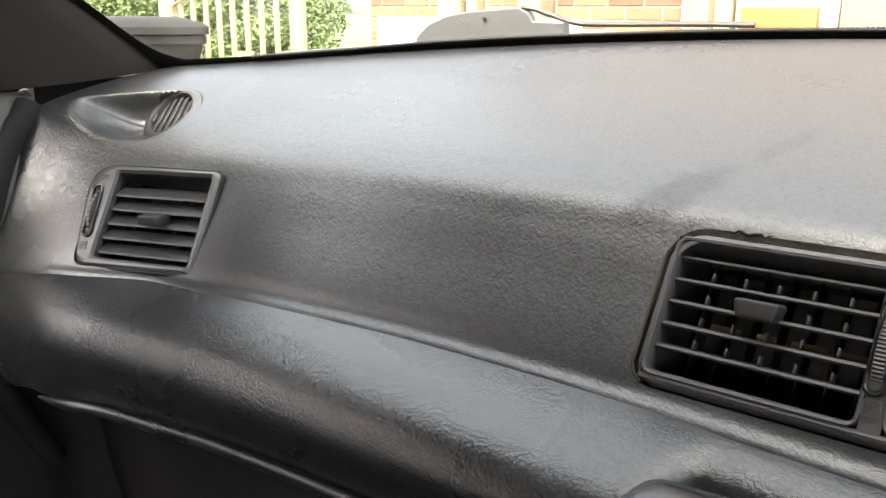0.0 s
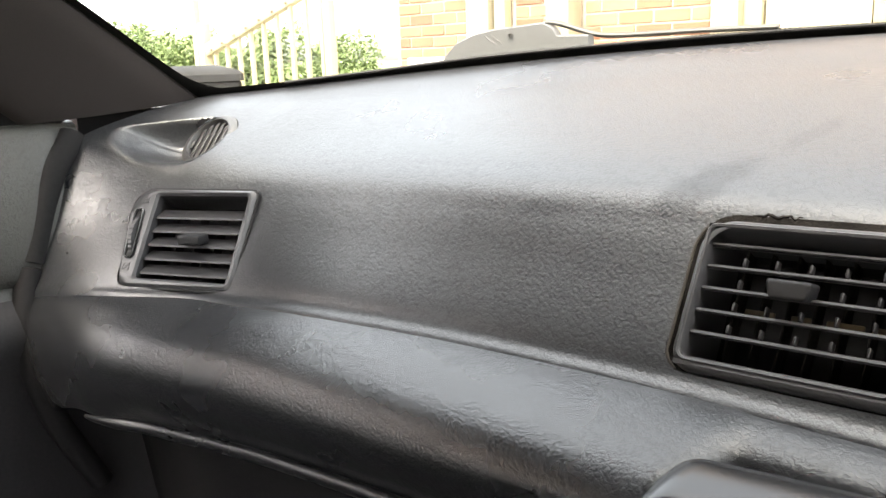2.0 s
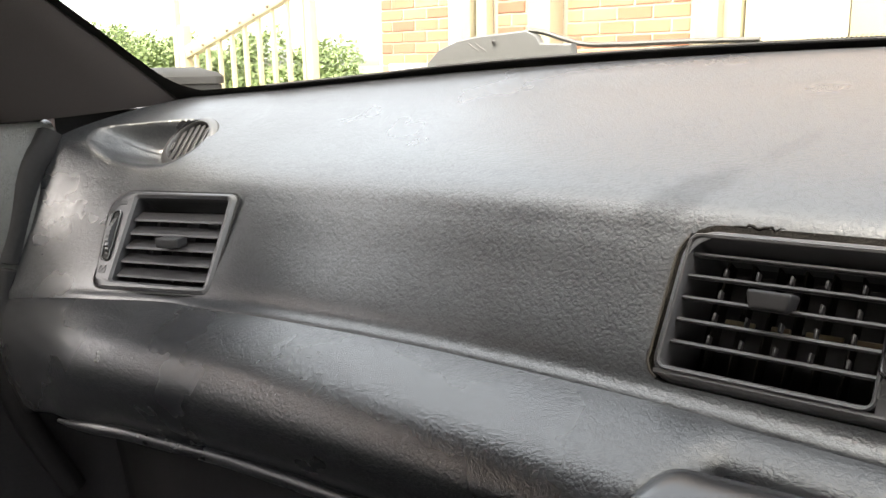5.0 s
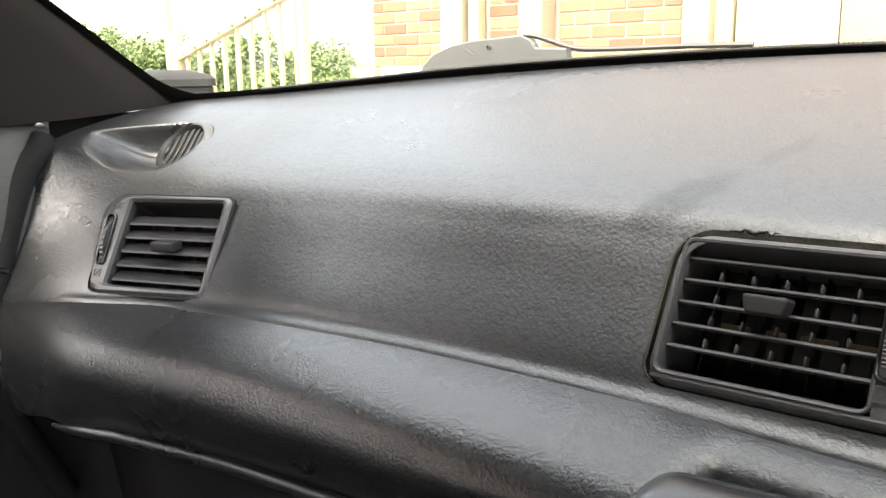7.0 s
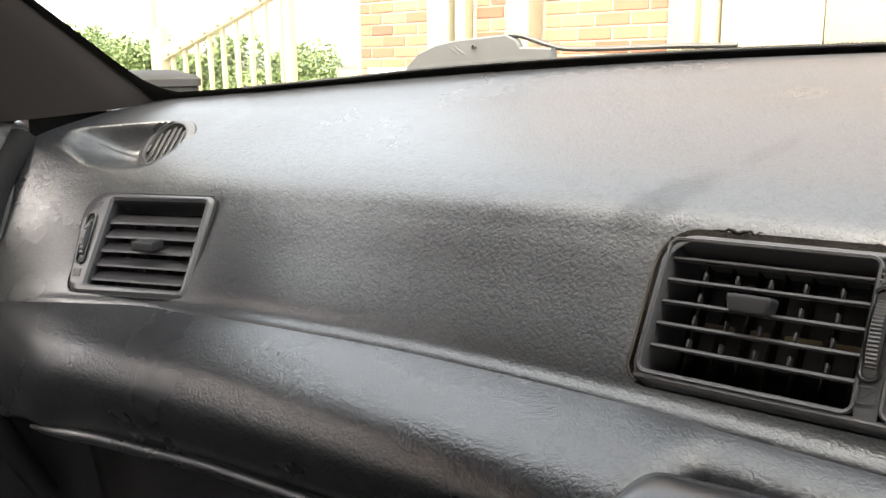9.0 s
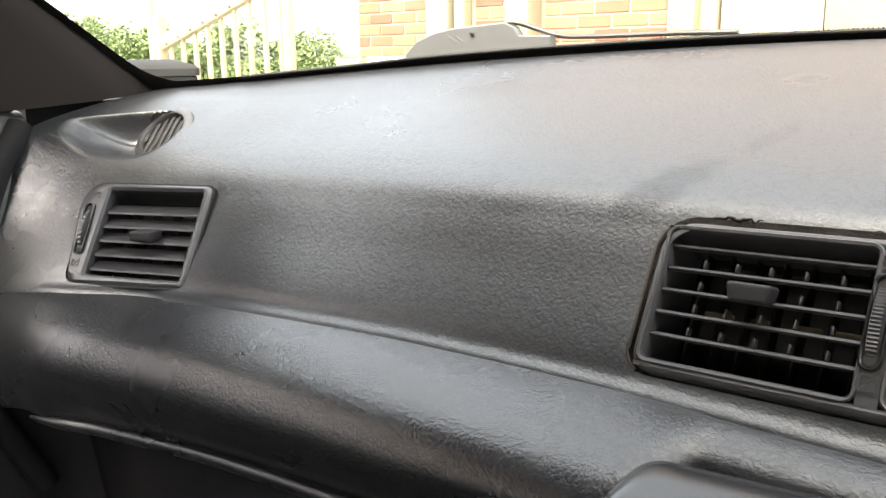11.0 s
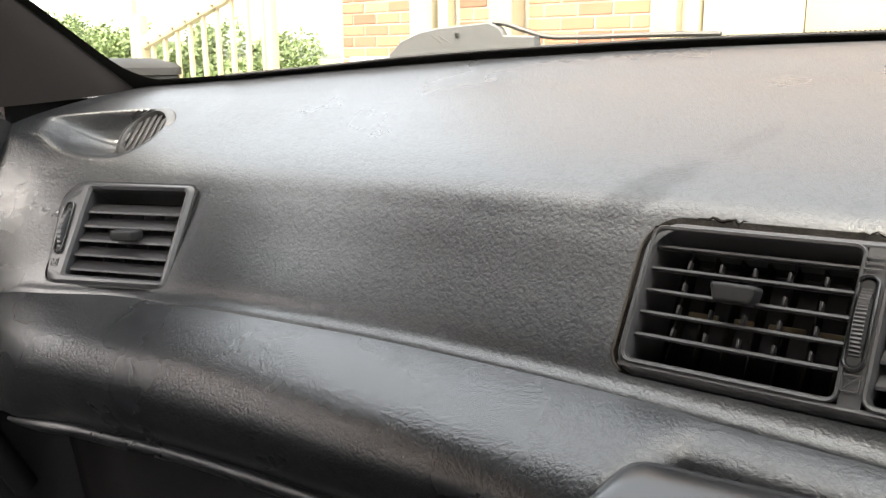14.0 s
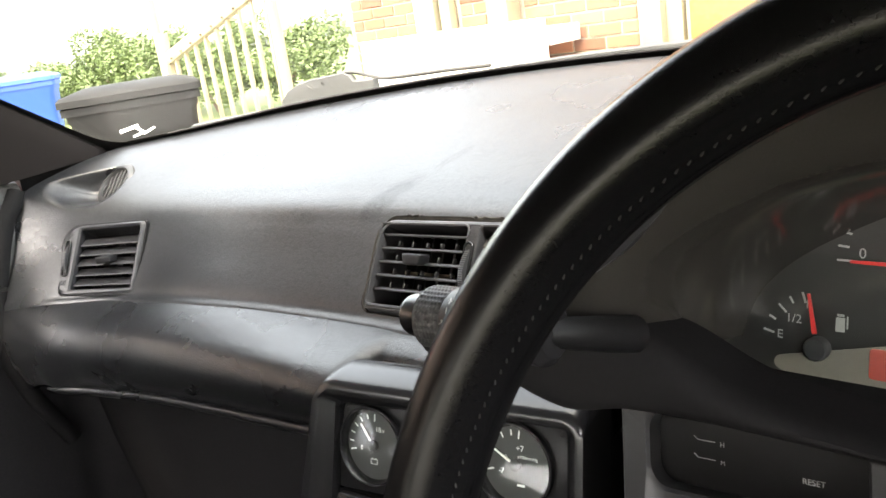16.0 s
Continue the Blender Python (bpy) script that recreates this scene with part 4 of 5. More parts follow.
for x, y in ((0.0235, -0.0195), (0.2135, -0.0110)):
    part("screw", lathe([(0.0022, -0.0098), (0.0022, -0.0088), (0.0014, -0.0084), (0.0001, -0.0086)], 12), PANEL, console, m=Matrix.Translation((x, y, 0)))

# ---- instrument binnacle ----
HX = 0.345                        # middle of the binnacle and wheel


EDGE_X = [0.0, 0.007, 0.022, 0.046, 0.077, 0.110, 0.160, 0.2535]
EDGE_Z = [-0.030, 0.0, 0.0290, 0.0545, 0.0775, 0.0965, 0.1105, 0.1180]


def arch(a, grow, lift, foot=1.000):
    """The outline of the binnacle's mouth, a from 0 (left foot) to 1 (right foot)."""
    half = 0.2535
    d = half * (1 - abs(2 * a - 1)) ** 1.3
    x = HX + math.copysign((half - d) * grow, a - 0.5)
    return x, foot + float(smooth(EDGE_X, EDGE_Z, d)) * lift


binnacle = thing("instrument_binnacle", "charcoal instrument binnacle with black switch pods behind the wheel", "instrument panel")
rows = []
for y, gr, li in ((0.224, 0.985, 0.985), (0.228, 1.0, 1.0), (0.236, 1.012, 0.99), (0.26, 1.045, 0.95), (0.30, 1.08, 0.88), (0.35, 1.11, 0.76), (0.42, 1.15, 0.52), (0.50, 1.20, 0.22)):
    rows.append([(x, y + 0.12 * (z - 1.003), z) for x, z in (arch(a, gr, li) for a in np.linspace(0, 1, 90))])
part("hood", sheet(rows), VINYL, binnacle)
rows = []
for y, gr, li, ft in ((0.224, 0.985, 0.985, 1.0), (0.2205, 0.965, 0.96, 1.0), (0.219, 0.86, 0.78, 1.0), (0.2205, 0.825, 0.71, 1.0), (0.226, 0.803, 0.665, 0.998), (0.236, 0.789, 0.638, 0.993), (0.252, 0.778, 0.62, 0.987), (0.30, 0.745, 0.60, 0.972), (0.37, 0.72, 0.58, 0.955)):
    rows.append([(x, y + 0.12 * (z - 1.003), z) for x, z in (arch(a, gr, li, ft) for a in np.linspace(0, 1, 90))])
part("mouth", sheet(rows), MOUTH, binnacle)
rows = []
for x in np.linspace(0.084, 0.62, 60):
    zt = float(smooth([0.05, 0.12, 0.16, 0.21, 0.30, 0.7], [0.985, 0.985, 0.978, 0.957, 0.948, 0.948], x))
    zb = float(smooth([0.05, 0.066, 0.09, 0.115, 0.15, 0.20, 0.7], [0.965, 0.952, 0.937, 0.933, 0.941, 0.944, 0.944], x))
    zt = max(zt, zb + 0.006)
    rows.append(catmull([(x, 0.285, zt - 0.004), (x, 0.242, zt), (x, 0.2365, zt - 0.3 * (zt - zb)), (x, 0.2370, zb + 0.003), (x, 0.2410, zb), (x, 0.30, zb + 0.003)], np.linspace(0, 1, 20)))
part("skirt", sheet(rows), BLACKOUT, binnacle, "black underside of the binnacle")
POD = basis((0.092, 0.2195, 1.003), (1, 0, 0), (0, 0.12, 0.99))
pod_shape = [(0.004, -0.001), (0.035, -0.004), (0.078, 0.028), (0.110, 0.060), (0.112, 0.100), (0.088, 0.0890), (0.0745, 0.0770), (0.044, 0.0550), (0.0205, 0.0275)]
pod = part("switch_pod", plate(pod_shape, 0.004, -0.030, 0.0012, 0.0022), PLASTIC, binnacle, "black pod of audio and hazard switches", m=POD)
part("switch_panel", plate([(0.0220, 0.0262), (0.0385, 0.0122), (0.0580, 0.0330), (0.0437, 0.0510)], 0.0015, 0.000, 0.0020, 0.0005), PANEL, pod)
part("hazard_switch", plate([(0.0450, 0.0525), (0.0600, 0.0345), (0.0860, 0.0580), (0.0745, 0.0735)], 0.0015, 0.000, 0.0020, 0.0005), PANEL, pod)
for x, y in ((0.0275, 0.0335), (0.0385, 0.0470)):
    part("thumb_button", box(0.0095, 0.0085, 0.010, (0, 0, 0), 0.0036, 4), PLASTIC, pod, m=Matrix.Translation((x - 0.0015, y + 0.0015, -0.001)) @ Matrix.Rotation(radians(50), 4, "Z"))
    part("button_recess", box(0.0016, 0.012, 0.008, (0, 0, 0), 0.0006, 1), RUBBER, pod, m=Matrix.Translation((x - 0.0055, y - 0.0045, -0.001)) @ Matrix.Rotation(radians(50), 4, "Z"))
lettering("TUNE", 0.0045, INK, pod, (0.0343, 0.0200, 0.0020))
lettering("FM/AM", 0.0043, INK, pod, (0.0443, 0.0345, 0.0020))
tri = bmesh.new()
for i in range(3):
    a0, a1 = (Vector((math.cos(radians(90 + 120 * j)), math.sin(radians(90 + 120 * j)), 0)) * 0.0048 for j in (i, i + 1))
    d = a1 - a0
    box(d.length, 0.0011, 0.0003, tuple((a0 + a1) / 2 + Vector((0.0630, 0.0515, 0.0021))), bm=tri, turn=Matrix.Rotation(math.atan2(d.y, d.x), 4, "Z"))
part("hazard_symbol", tri, RED_INK, pod, smooth=False)

# instrument faces
FACE = basis((0.206, 0.345, 0.9415), (1, 0, 0), (0, 0.18, 0.98))
cluster = thing("instrument_cluster", "black instrument cluster with fuel gauge and rev counter", "gauges", FACE)
part("face", plate(rect(-0.075, -0.040, 0.36, 0.15), 0.02, -0.01, 0.0, 0.001), DIAL, cluster)
band = [(-0.034, -0.0095), (-0.006, -0.024), (0.05, -0.034), (0.22, -0.036), (0.22, 0.008), (0.03, 0.006)]
part("grey_band", plate(band, 0.004, -0.0005, 0.0008, 0.0002), GREY_DIAL, cluster)
part("trip_window", plate(rect(0.0225, -0.012, 0.075, 0.004), 0.002, 0.0004, 0.0016, 0.0003), PINK, cluster)
fuel = part("fuel_gauge", lathe([(0.0064, -0.001), (0.0064, 0.006), (0.0054, 0.0075), (0.0001, 0.0078)], 28), KNOB, cluster, "fuel gauge with a red needle near full", m=Matrix.Translation((-0.003, 0, 0)))
bm = loops_mesh([[(0.008, -0.0012, h), (0.0295, -0.0007, h), (0.0295, 0.0007, h), (0.008, 0.0012, h)] for h in (0.003, 0.004)], cap=True, bottom=True)
part("needle", bm, RED_NEEDLE, fuel, m=Matrix.Rotation(radians(100), 4, "Z"), smooth=False)
ticks(fuel, 0.0265, 0.0305, (168, 152, 136, 122, 108), 0.0012, 0.0008, DIM, (0, 2, 4))
for body, px, py in (("E", -0.0225, 0.0025), ("1/2", -0.0180, 0.0120), ("F", -0.0075, 0.0205)):
    lettering(body, 0.0068, DIM, fuel, (px, py, 0.0008))
for px, py, w, h in ((0.0105, 0.0140, 0.0046, 0.0075), (0.0105, 0.0190, 0.0036, 0.0013), (0.0140, 0.0155, 0.0007, 0.0066)):
    part("pump_symbol", box(w, h, 0.0003, (px, py, 0.0008)), DIM, fuel, smooth=False)
tacho = part("rev_counter", lathe([(0.012, -0.001), (0.012, 0.006), (0.010, 0.0075), (0.0001, 0.0078)], 28), PLASTIC, cluster, m=Matrix.Translation((0.070, 0.0480, 0)))
ticks(tacho, 0.060, 0.0655, [180 - 6.6 * i for i in range(14)], 0.0011, 0.0008, DIM, (0, 4, 8, 12))
for i, n in enumerate(("0", "10", "20", "30")):
    a = radians(177 - 26.4 * i)
    lettering(n, 0.0075, DIM, tacho, (0.052 * math.cos(a) - 0.003, 0.052 * math.sin(a) - 0.001, 0.0008))
bm = loops_mesh([[(0.010, -0.0013, h), (0.058, -0.0007, h), (0.058, 0.0007, h), (0.010, 0.0013, h)] for h in (0.003, 0.004)], cap=True, bottom=True)
part("needle", bm, RED_NEEDLE, tacho, m=Matrix.Rotation(radians(180), 4, "Z"), smooth=False)
lens_rows = [[(-0.07 + 0.42 * i / 10, y, 0.03 - 0.06 * k) for i in range(11)] for k, y in ((0, -0.045), (0.25, 0.0), (0.5, 0.05), (0.75, 0.10), (1, 0.14))]
cl = part("clear_cover", sheet(lens_rows), LENS, cluster)
cl.visible_shadow = False

# lower panel with the digital clock
LOW = basis((0.134, 0.290, 0.901), (0.11, 0, 0.008), (0, 0.22, 0.97))
clock_panel = thing("clock_panel", "satin black lower panel with a recessed clock and small buttons", "panel", LOW)
outer = rect(-0.0235, -0.16, 0.46, 0.0165)
inner = rect(-0.0055, -0.031, 0.1110, 0.0125)
ring = surround(outer, inner, 0.005, [0.012] * 4, -0.03, 0.0, -0.014, 0.0018)
part("surround", ring, LOW_PANEL, clock_panel)
part("recess", plate(inset(inner, 0.0002), 0.011, -0.020, -0.0125, 0.0003), FRIT, clock_panel)
for body, px, py, sz in (("H", 0.0315, -0.0058, 0.0036), ("M", 0.0315, -0.0158, 0.0036), ("RESET", 0.0755, -0.0170, 0.0044)):
    lettering(body, sz, DIM, clock_panel, (px, py, -0.0118))
for py in (-0.0040, -0.0140):
    part("lead_line", box(0.010, 0.0004, 0.0003, (0.0235, py, -0.0121)), DIM, clock_panel, smooth=False)
    part("lead_line", box(0.003, 0.0004, 0.0003, (0.0172, py + 0.001, -0.0121), turn=Matrix.Rotation(radians(-40), 4, "Z")), DIM, clock_panel, smooth=False)
tagged(part("trim_knee_panel", thicken(sheet([[(0.06 + 0.6 * i / 8, 0.40 + 0.02 * j, 0.93 - 0.12 * j) for i in range(9)] for j in range(5)]), 0.01), DUCT), "black panel behind the console edge", "panel", kind="structure")

# ---- steering wheel and stalk ----
TI = 0.36
WHEEL = basis((0.356, 0.0818, 0.9536), (1, 0, 0), (0, math.sin(TI), math.cos(TI)))
wheel = thing("steering_wheel", "black leather steering wheel with grey stitching", "steering wheel", WHEEL)
rim = bmesh.new()
rows = []
for i in range(161):
    a = 2 * math.pi * i / 160
    row = []
    for j in range(25):
        b = 2 * math.pi * j / 24
        r = 0.0165 * (1 + 0.03 * math.sin(3 * b))
        groove = 0.0011 * math.exp(-((b - 2.66) / 0.10) ** 2)
        r -= groove
        row.append(((0.190 + r * math.cos(b)) * math.cos(a), (0.190 + r * math.cos(b)) * math.sin(a), r * math.sin(b)))
    rows.append(row)
bm = sheet(rows)
bmesh.ops.remove_doubles(bm, verts=bm.verts, dist=1e-6)
part("rim", bm, HIDE, wheel)
bm = bmesh.new()
for i in range(260):
    a = 2 * math.pi * i / 260
    b = 2.66
    r = 0.0159
    p = Vector(((0.190 + r * math.cos(b)) * math.cos(a), (0.190 + r * math.cos(b)) * math.sin(a), r * math.sin(b)))
    box(0.0005, 0.0032, 0.0005, tuple(p), bm=bm, turn=Matrix.Rotation(a + 0.5, 4, "Z"))
tagged(part("stitching", bm, THREAD, wheel, "grey thread along the inner seam"), kind="stuff")
for a in (200, 270, 340):
    pts = [Vector((math.cos(radians(a)), math.sin(radians(a)), 0)) * r + Vector((0, 0, z)) for r, z in ((0.177, 0.0), (0.13, -0.010), (0.08, -0.02), (0.05, -0.022))]
    part("spoke", tube(pts, 0.011, 10), SATIN, wheel)
part("hub_pad", lathe([(0.062, -0.03), (0.062, -0.008), (0.055, 0.0), (0.0001, 0.004)], 36), HIDE, wheel)

column = thing("steering_column", "black plastic steering column shroud", "column", basis((HX, 0.13, 0.935), (1, 0, 0), (0, math.sin(TI), math.cos(TI))))
part("shroud", loops_mesh([[(x, y, z) for x, y in round_loop(rect(-w, -h0, w, h1), 0.018, 6)] for z, w, h0, h1 in ((-0.20, 0.06, 0.080, 0.015), (-0.10, 0.07, 0.090, 0.020), (-0.035, 0.066, 0.086, 0.018), (-0.03, 0.058, 0.076, 0.012))], cap=True, bottom=True), BLACKOUT, column)

STALK = Matrix.Translation((0.004, 0.186, 0.9970)) @ Matrix.Rotation(radians(-2), 4, "Y")
stalk = thing("wiper_stalk", "black wiper stalk with a knurled knob and white lettering", "stalk", STALK)
part("tip", lathe([(0.0001, 0.0615), (0.0070, 0.0616), (0.0098, 0.063), (0.0106, 0.0655), (0.0108, 0.0785), (0.0001, 0.0786)], 32, "x"), SATIN, stalk)


def knurl():
    rows = []
    for i in range(33):
        x = 0.0770 + 0.0180 * i / 32
        row = []
        for j in range(129):
            a = 2 * math.pi * j / 128
            r = 0.0152 + 0.0006 * (1 if (i // 2) % 2 == 0 and (j // 2) % 2 == 0 and 2 < i < 30 and j % 128 < 86 else 0) - (0.0012 if i in (0, 32) else 0)
            row.append((x, -r * math.cos(a - 0.5), r * math.sin(a - 0.5)))
        rows.append(row)
    bm = sheet(rows)
    bmesh.ops.remove_doubles(bm, verts=bm.verts, dist=1e-6)
    bmesh.ops.holes_fill(bm, edges=[e for e in bm.edges if e.is_boundary])
    return bm


part("knurled_knob", knurl(), KNOB, stalk)
part("grip", lathe([(0.0001, 0.0945), (0.0150, 0.0946), (0.0158, 0.0956), (0.0166, 0.1235), (0.0160, 0.1248), (0.0001, 0.1249)], 40, "x"), PANEL, stalk)
part("inner_collar", lathe([(0.0001, 0.1242), (0.0132, 0.1244), (0.0136, 0.138), (0.0150, 0.139), (0.0148, 0.147), (0.0105, 0.151), (0.0001, 0.1515)], 36, "x"), TAB, stalk)
lower = loops_mesh([[(x, r * math.cos(a) * 0.85, -0.0085 + r * math.sin(a)) for a in np.linspace(0, 2 * math.pi, 24, endpoint=False)] for x, r in ((0.072, 0.005), (0.0745, 0.0105), (0.079, 0.0118), (0.116, 0.0128), (0.120, 0.0105))], cap=True, bottom=True)
part("root", tube([(0.146, 0, 0), (0.156, 0.018, -0.006), (0.160, 0.045, -0.016)], 0.008, 12, taper=[0.85, 1.0, 1.1]), PANEL, stalk)
part("grip_belly", lower, PANEL, stalk)


def wrap_pose(x, angle, lift=0.0164):
    """A pose on the grip, facing out at an angle round the stalk's axis."""
    a = radians(angle)
    nrm = Vector((0, -math.cos(a), math.sin(a)))
    up = Vector((0, math.sin(a), math.cos(a)))
    return Matrix(((1, 0, 0, x), (0, up.y, nrm.y, nrm.y * lift), (0, up.z, nrm.z, nrm.z * lift), (0, 0, 0, 1)))


for body, x, angle in (("\u00b7HI", 0.0990, 50), ("LO", 0.1000, 33), ("-INT", 0.0970, 13), ("-OFF", 0.0960, -6), ("WASH", 0.1075, -28)):
    m = wrap_pose(x, angle, 0.0166 if angle > -30 else 0.0185)
    lettering(body, 0.0041, INK, stalk, m.translation, m.to_3x3().to_4x4())
    if body in ("LO", "-INT", "-OFF"):
        end = 0.1225 - x
        part("lead_line", box(end - 0.011, 0.0004, 0.0003, ((end + 0.011) / 2, 0.0016, 0.0002)), INK, stalk, m=m, smooth=False)
        part("lead_mark", box(0.0020, 0.0011, 0.0003, (end, 0.0016, 0.0002)), INK, stalk, m=m, smooth=False)
mk = wrap_pose(0.0985, -36, 0.0192)
arc = tube([(0.0036 * math.cos(t), 0.0036 * math.sin(t), 0) for t in np.linspace(radians(25), radians(155), 9)], 0.00022, 5)
for t in (25, 155):
    join(arc, tube([(0.0008 * math.cos(radians(t)), 0.0008 * math.sin(radians(t)), 0), (0.0036 * math.cos(radians(t)), 0.0036 * math.sin(radians(t)), 0)], 0.00022, 5))
part("wiper_symbol", arc, INK, stalk, m=mk, smooth=False)
for x, w in ((0.1260, 0.004), (0.1340, 0.011)):
    part("print_bar", box(w, 0.0011, 0.0003), INK, stalk, m=wrap_pose(x, -30, 0.0140), smooth=False)

# ---- scuttle, wiper and bonnet outside the glass ----
cowl = thing("wiper_cowl", "weathered grey plastic scuttle fin at the windscreen foot", "cowl")
fin = bmesh.new()
prof = [(-0.600, 1.045), (-0.597, 1.062), (-0.585, 1.074), (-0.566, 1.082), (-0.545, 1.086), (-0.520, 1.088), (-0.497, 1.090), (-0.488, 1.085), (-0.484, 1.078), (-0.455, 1.077), (-0.452, 1.045)]
loops = [[(x, 0.600 + 0.30 * (x + 0.60) + d, z - e) for x, z in prof] for d, e in ((0.0, 0.0015), (0.0015, 0.0), (0.008, 0.0), (0.0095, 0.0015))]
part("fin", loops_mesh(loops, cap=True, bottom=True), COWL, cowl)
for x in (-0.553, -0.546):
    part("groove", tube([(x, 0.600 + 0.3 * (x + 0.6) - 0.0003, 1.0795), (x + 0.004, 0.600 + 0.3 * (x + 0.604) - 0.0003, 1.076), (x + 0.010, 0.600 + 0.3 * (x + 0.61) - 0.0003, 1.0725)], 0.0005, 5), ARM, cowl)
part("clip_hole", lathe([(0.0022, -0.0006), (0.0026, 0.0004), (0.0016, 0.0008), (0.0013, -0.0008)], 14), ARM, cowl, m=basis((-0.527, 0.6205, 1.0795), (1, 0.3, 0), (0, 0, 1)))
arm = [(-0.496, 0.634, 1.0895), (-0.487, 0.640, 1.0885), (-0.470, 0.648, 1.0825), (-0.450, 0.655, 1.0765), (-0.42, 0.664, 1.0755), (-0.36, 0.680, 1.0765), (-0.30, 0.692, 1.0765)]
wiper = thing("windscreen_wiper", "black wiper arm lying along the scuttle", "wiper")
part("arm", tube(catmull(arm, np.linspace(0, 1, 30)), 0.0024, 8), ARM, wiper)
rows = []
for x in np.linspace(-0.74, 0.66, 50):
    u = x - MID
    y, z = 0.720 - 0.40 * u * u, 1.070 - 0.055 * u * u
    rise = 0.010 * float(smooth([-0.8, -0.42, -0.2, 0.1, 0.8], [0, 0.1, 0.75, 1, 1], x))
    rows.append([(x, y + 0.01, z - 0.04), (x, y + 0.012, z + rise - 0.001), (x, y + 0.018, z + rise + 0.001), (x, y + 0.10, z - 0.002), (x, y + 0.11, z - 0.03)])
scut = thing("scuttle_panel", "grey-brown plastic scuttle panel under the windscreen", "scuttle")
part("panel", sheet(rows), COWL, scut)
part("screw", lathe([(0.0001, 0.004), (0.003, 0.0038), (0.005, 0.002), (0.0055, 0)], 16), INK, scut, "bright screw head", m=Matrix.Translation((0.005, 0.742, 1.081)))
rows = []
for y in np.linspace(0.80, 1.85, 14):
    rows.append([(x, y, 1.052 - 0.05 * (x - MID) ** 2 - 0.16 * ((y - 0.8) / 1.05) ** 1.6 - 0.05 * abs((x - MID) / 0.72) ** 4) for x in np.linspace(MID - 0.72, MID + 0.72, 20)])
bonnet = thing("bonnet", "red painted car bonnet", "bonnet")
part("skin", thicken(sheet(rows), 0.008), PAINT, bonnet)
mirror = thing("wing_mirror", "red painted door mirror housing", "mirror")
part("housing", box(0.19, 0.09, 0.125, (0, 0, 0), 0.03, 4), PAINT, mirror, m=pose(-1.0, 0.205, 1.055, 0, 0, 12))
part("stalk_foot", box(0.07, 0.05, 0.03, (-0.875, 0.225, 1.01), 0.008), RUBBER, mirror)

# ---- outside: ground, house, ramp, bins, hedge ----
CONCRETE = mat("concrete", (0.38, 0.36, 0.33), 0.85, 0, 0.5, 40, 0.2, big=1.5)
LAWN = mat("lawn", (0.075, 0.095, 0.02), 0.9, 0, 0.6, 60, 0.4, big=2)
MORTAR = mat("mortar", (0.26, 0.22, 0.165), 0.9, 0, 0.4, 150, 0.12, big=8)
CREAM = mat("cream_paint", (0.23, 0.195, 0.12), 0.5, 0, 0.1, 60, 0.08, big=4)
BEIGE = mat("beige_paint", (0.17, 0.145, 0.095), 0.5, 0, 0.1, 60, 0.08, big=4)
WHITE = mat("white_paint", (0.5, 0.475, 0.41), 0.55, 0, 0.1, 60, 0.06, big=3)
BIN_BLACK = mat("bin_black", (0.010, 0.0098, 0.0098), 0.75, 0, 0.2, 200, 0.25, spec=0.2, big=5)
BIN_BLUE = mat("bin_blue", (0.03, 0.09, 0.42), 0.5, 0, 0.2, 200, 0.15, big=5)
DOOR_PAINT = mat("garage_paint", (0.24, 0.212, 0.155), 0.5, 0, 0.1, 60, 0.06, big=3)
ORANGE = mat("orange_boards", (0.24, 0.075, 0.014), 0.6, 0, 0.2, 60, 0.15, big=4)
FAR_BRICK = mat("far_brick", (0.21, 0.16, 0.135), 0.85, 0, 0.4, 30, 0.25, big=3)
BARK = mat("bark", (0.1, 0.07, 0.05), 0.9, 0, 0.6, 60, 0.3, big=6)


def island(name, color, spread, rough):
    """A material whose colour varies from piece to piece."""
    m = mat(name, color, rough, 0, 0.4, 120, 0.15, big=10)
    nt = m.node_tree
    info = nt.nodes.new("ShaderNodeObjectInfo")
    geo = nt.nodes.new("ShaderNodeNewGeometry")
    add = nt.nodes.new("ShaderNodeMath")
    nt.links.new(info.outputs["Random"], add.inputs[0])
    nt.links.new(geo.outputs["Random Per Island"], add.inputs[1])
    fr = nt.nodes.new("ShaderNodeMath")
    fr.operation = "FRACT"
    nt.links.new(add.outputs[0], fr.inputs[0])
    mr = nt.nodes.new("ShaderNodeMapRange")
    mr.inputs["To Min"].default_value, mr.inputs["To Max"].default_value = 1 - spread, 1 + spread
    nt.links.new(fr.outputs[0], mr.inputs["Value"])
    sc = nt.nodes.new("ShaderNodeVectorMath")
    sc.operation = "SCALE"
    b = nt.nodes["Principled BSDF"]
    old = b.inputs["Base Color"].links[0].from_socket
    nt.links.new(old, sc.inputs[0])
    nt.links.new(mr.outputs[0], sc.inputs["Scale"])
    nt.links.new(sc.outputs[0], b.inputs["Base Color"])
    return m


BRICK = island("brick", (0.20, 0.080, 0.042), 0.4, 0.85)
LEAF = island("leaf", (0.075, 0.105, 0.03), 0.25, 0.7)

tagged(part("ground", sheet([[(x, y, 0) for x in (-400, -60, -12, -4.6, 4, 60, 400)] for y in (-400, -40, 0, 2.3, 8, 40, 400)]), LAWN, smooth=False), "sunlit lawn and verge", "lawn", kind="structure")
tagged(part("pavement", sheet([[(x, y, 0.004) for x in np.linspace(-4.8, 4, 12)] for y in np.linspace(-6, 4.2, 12)]), CONCRETE), "pale concrete driveway", "driveway", kind="structure")

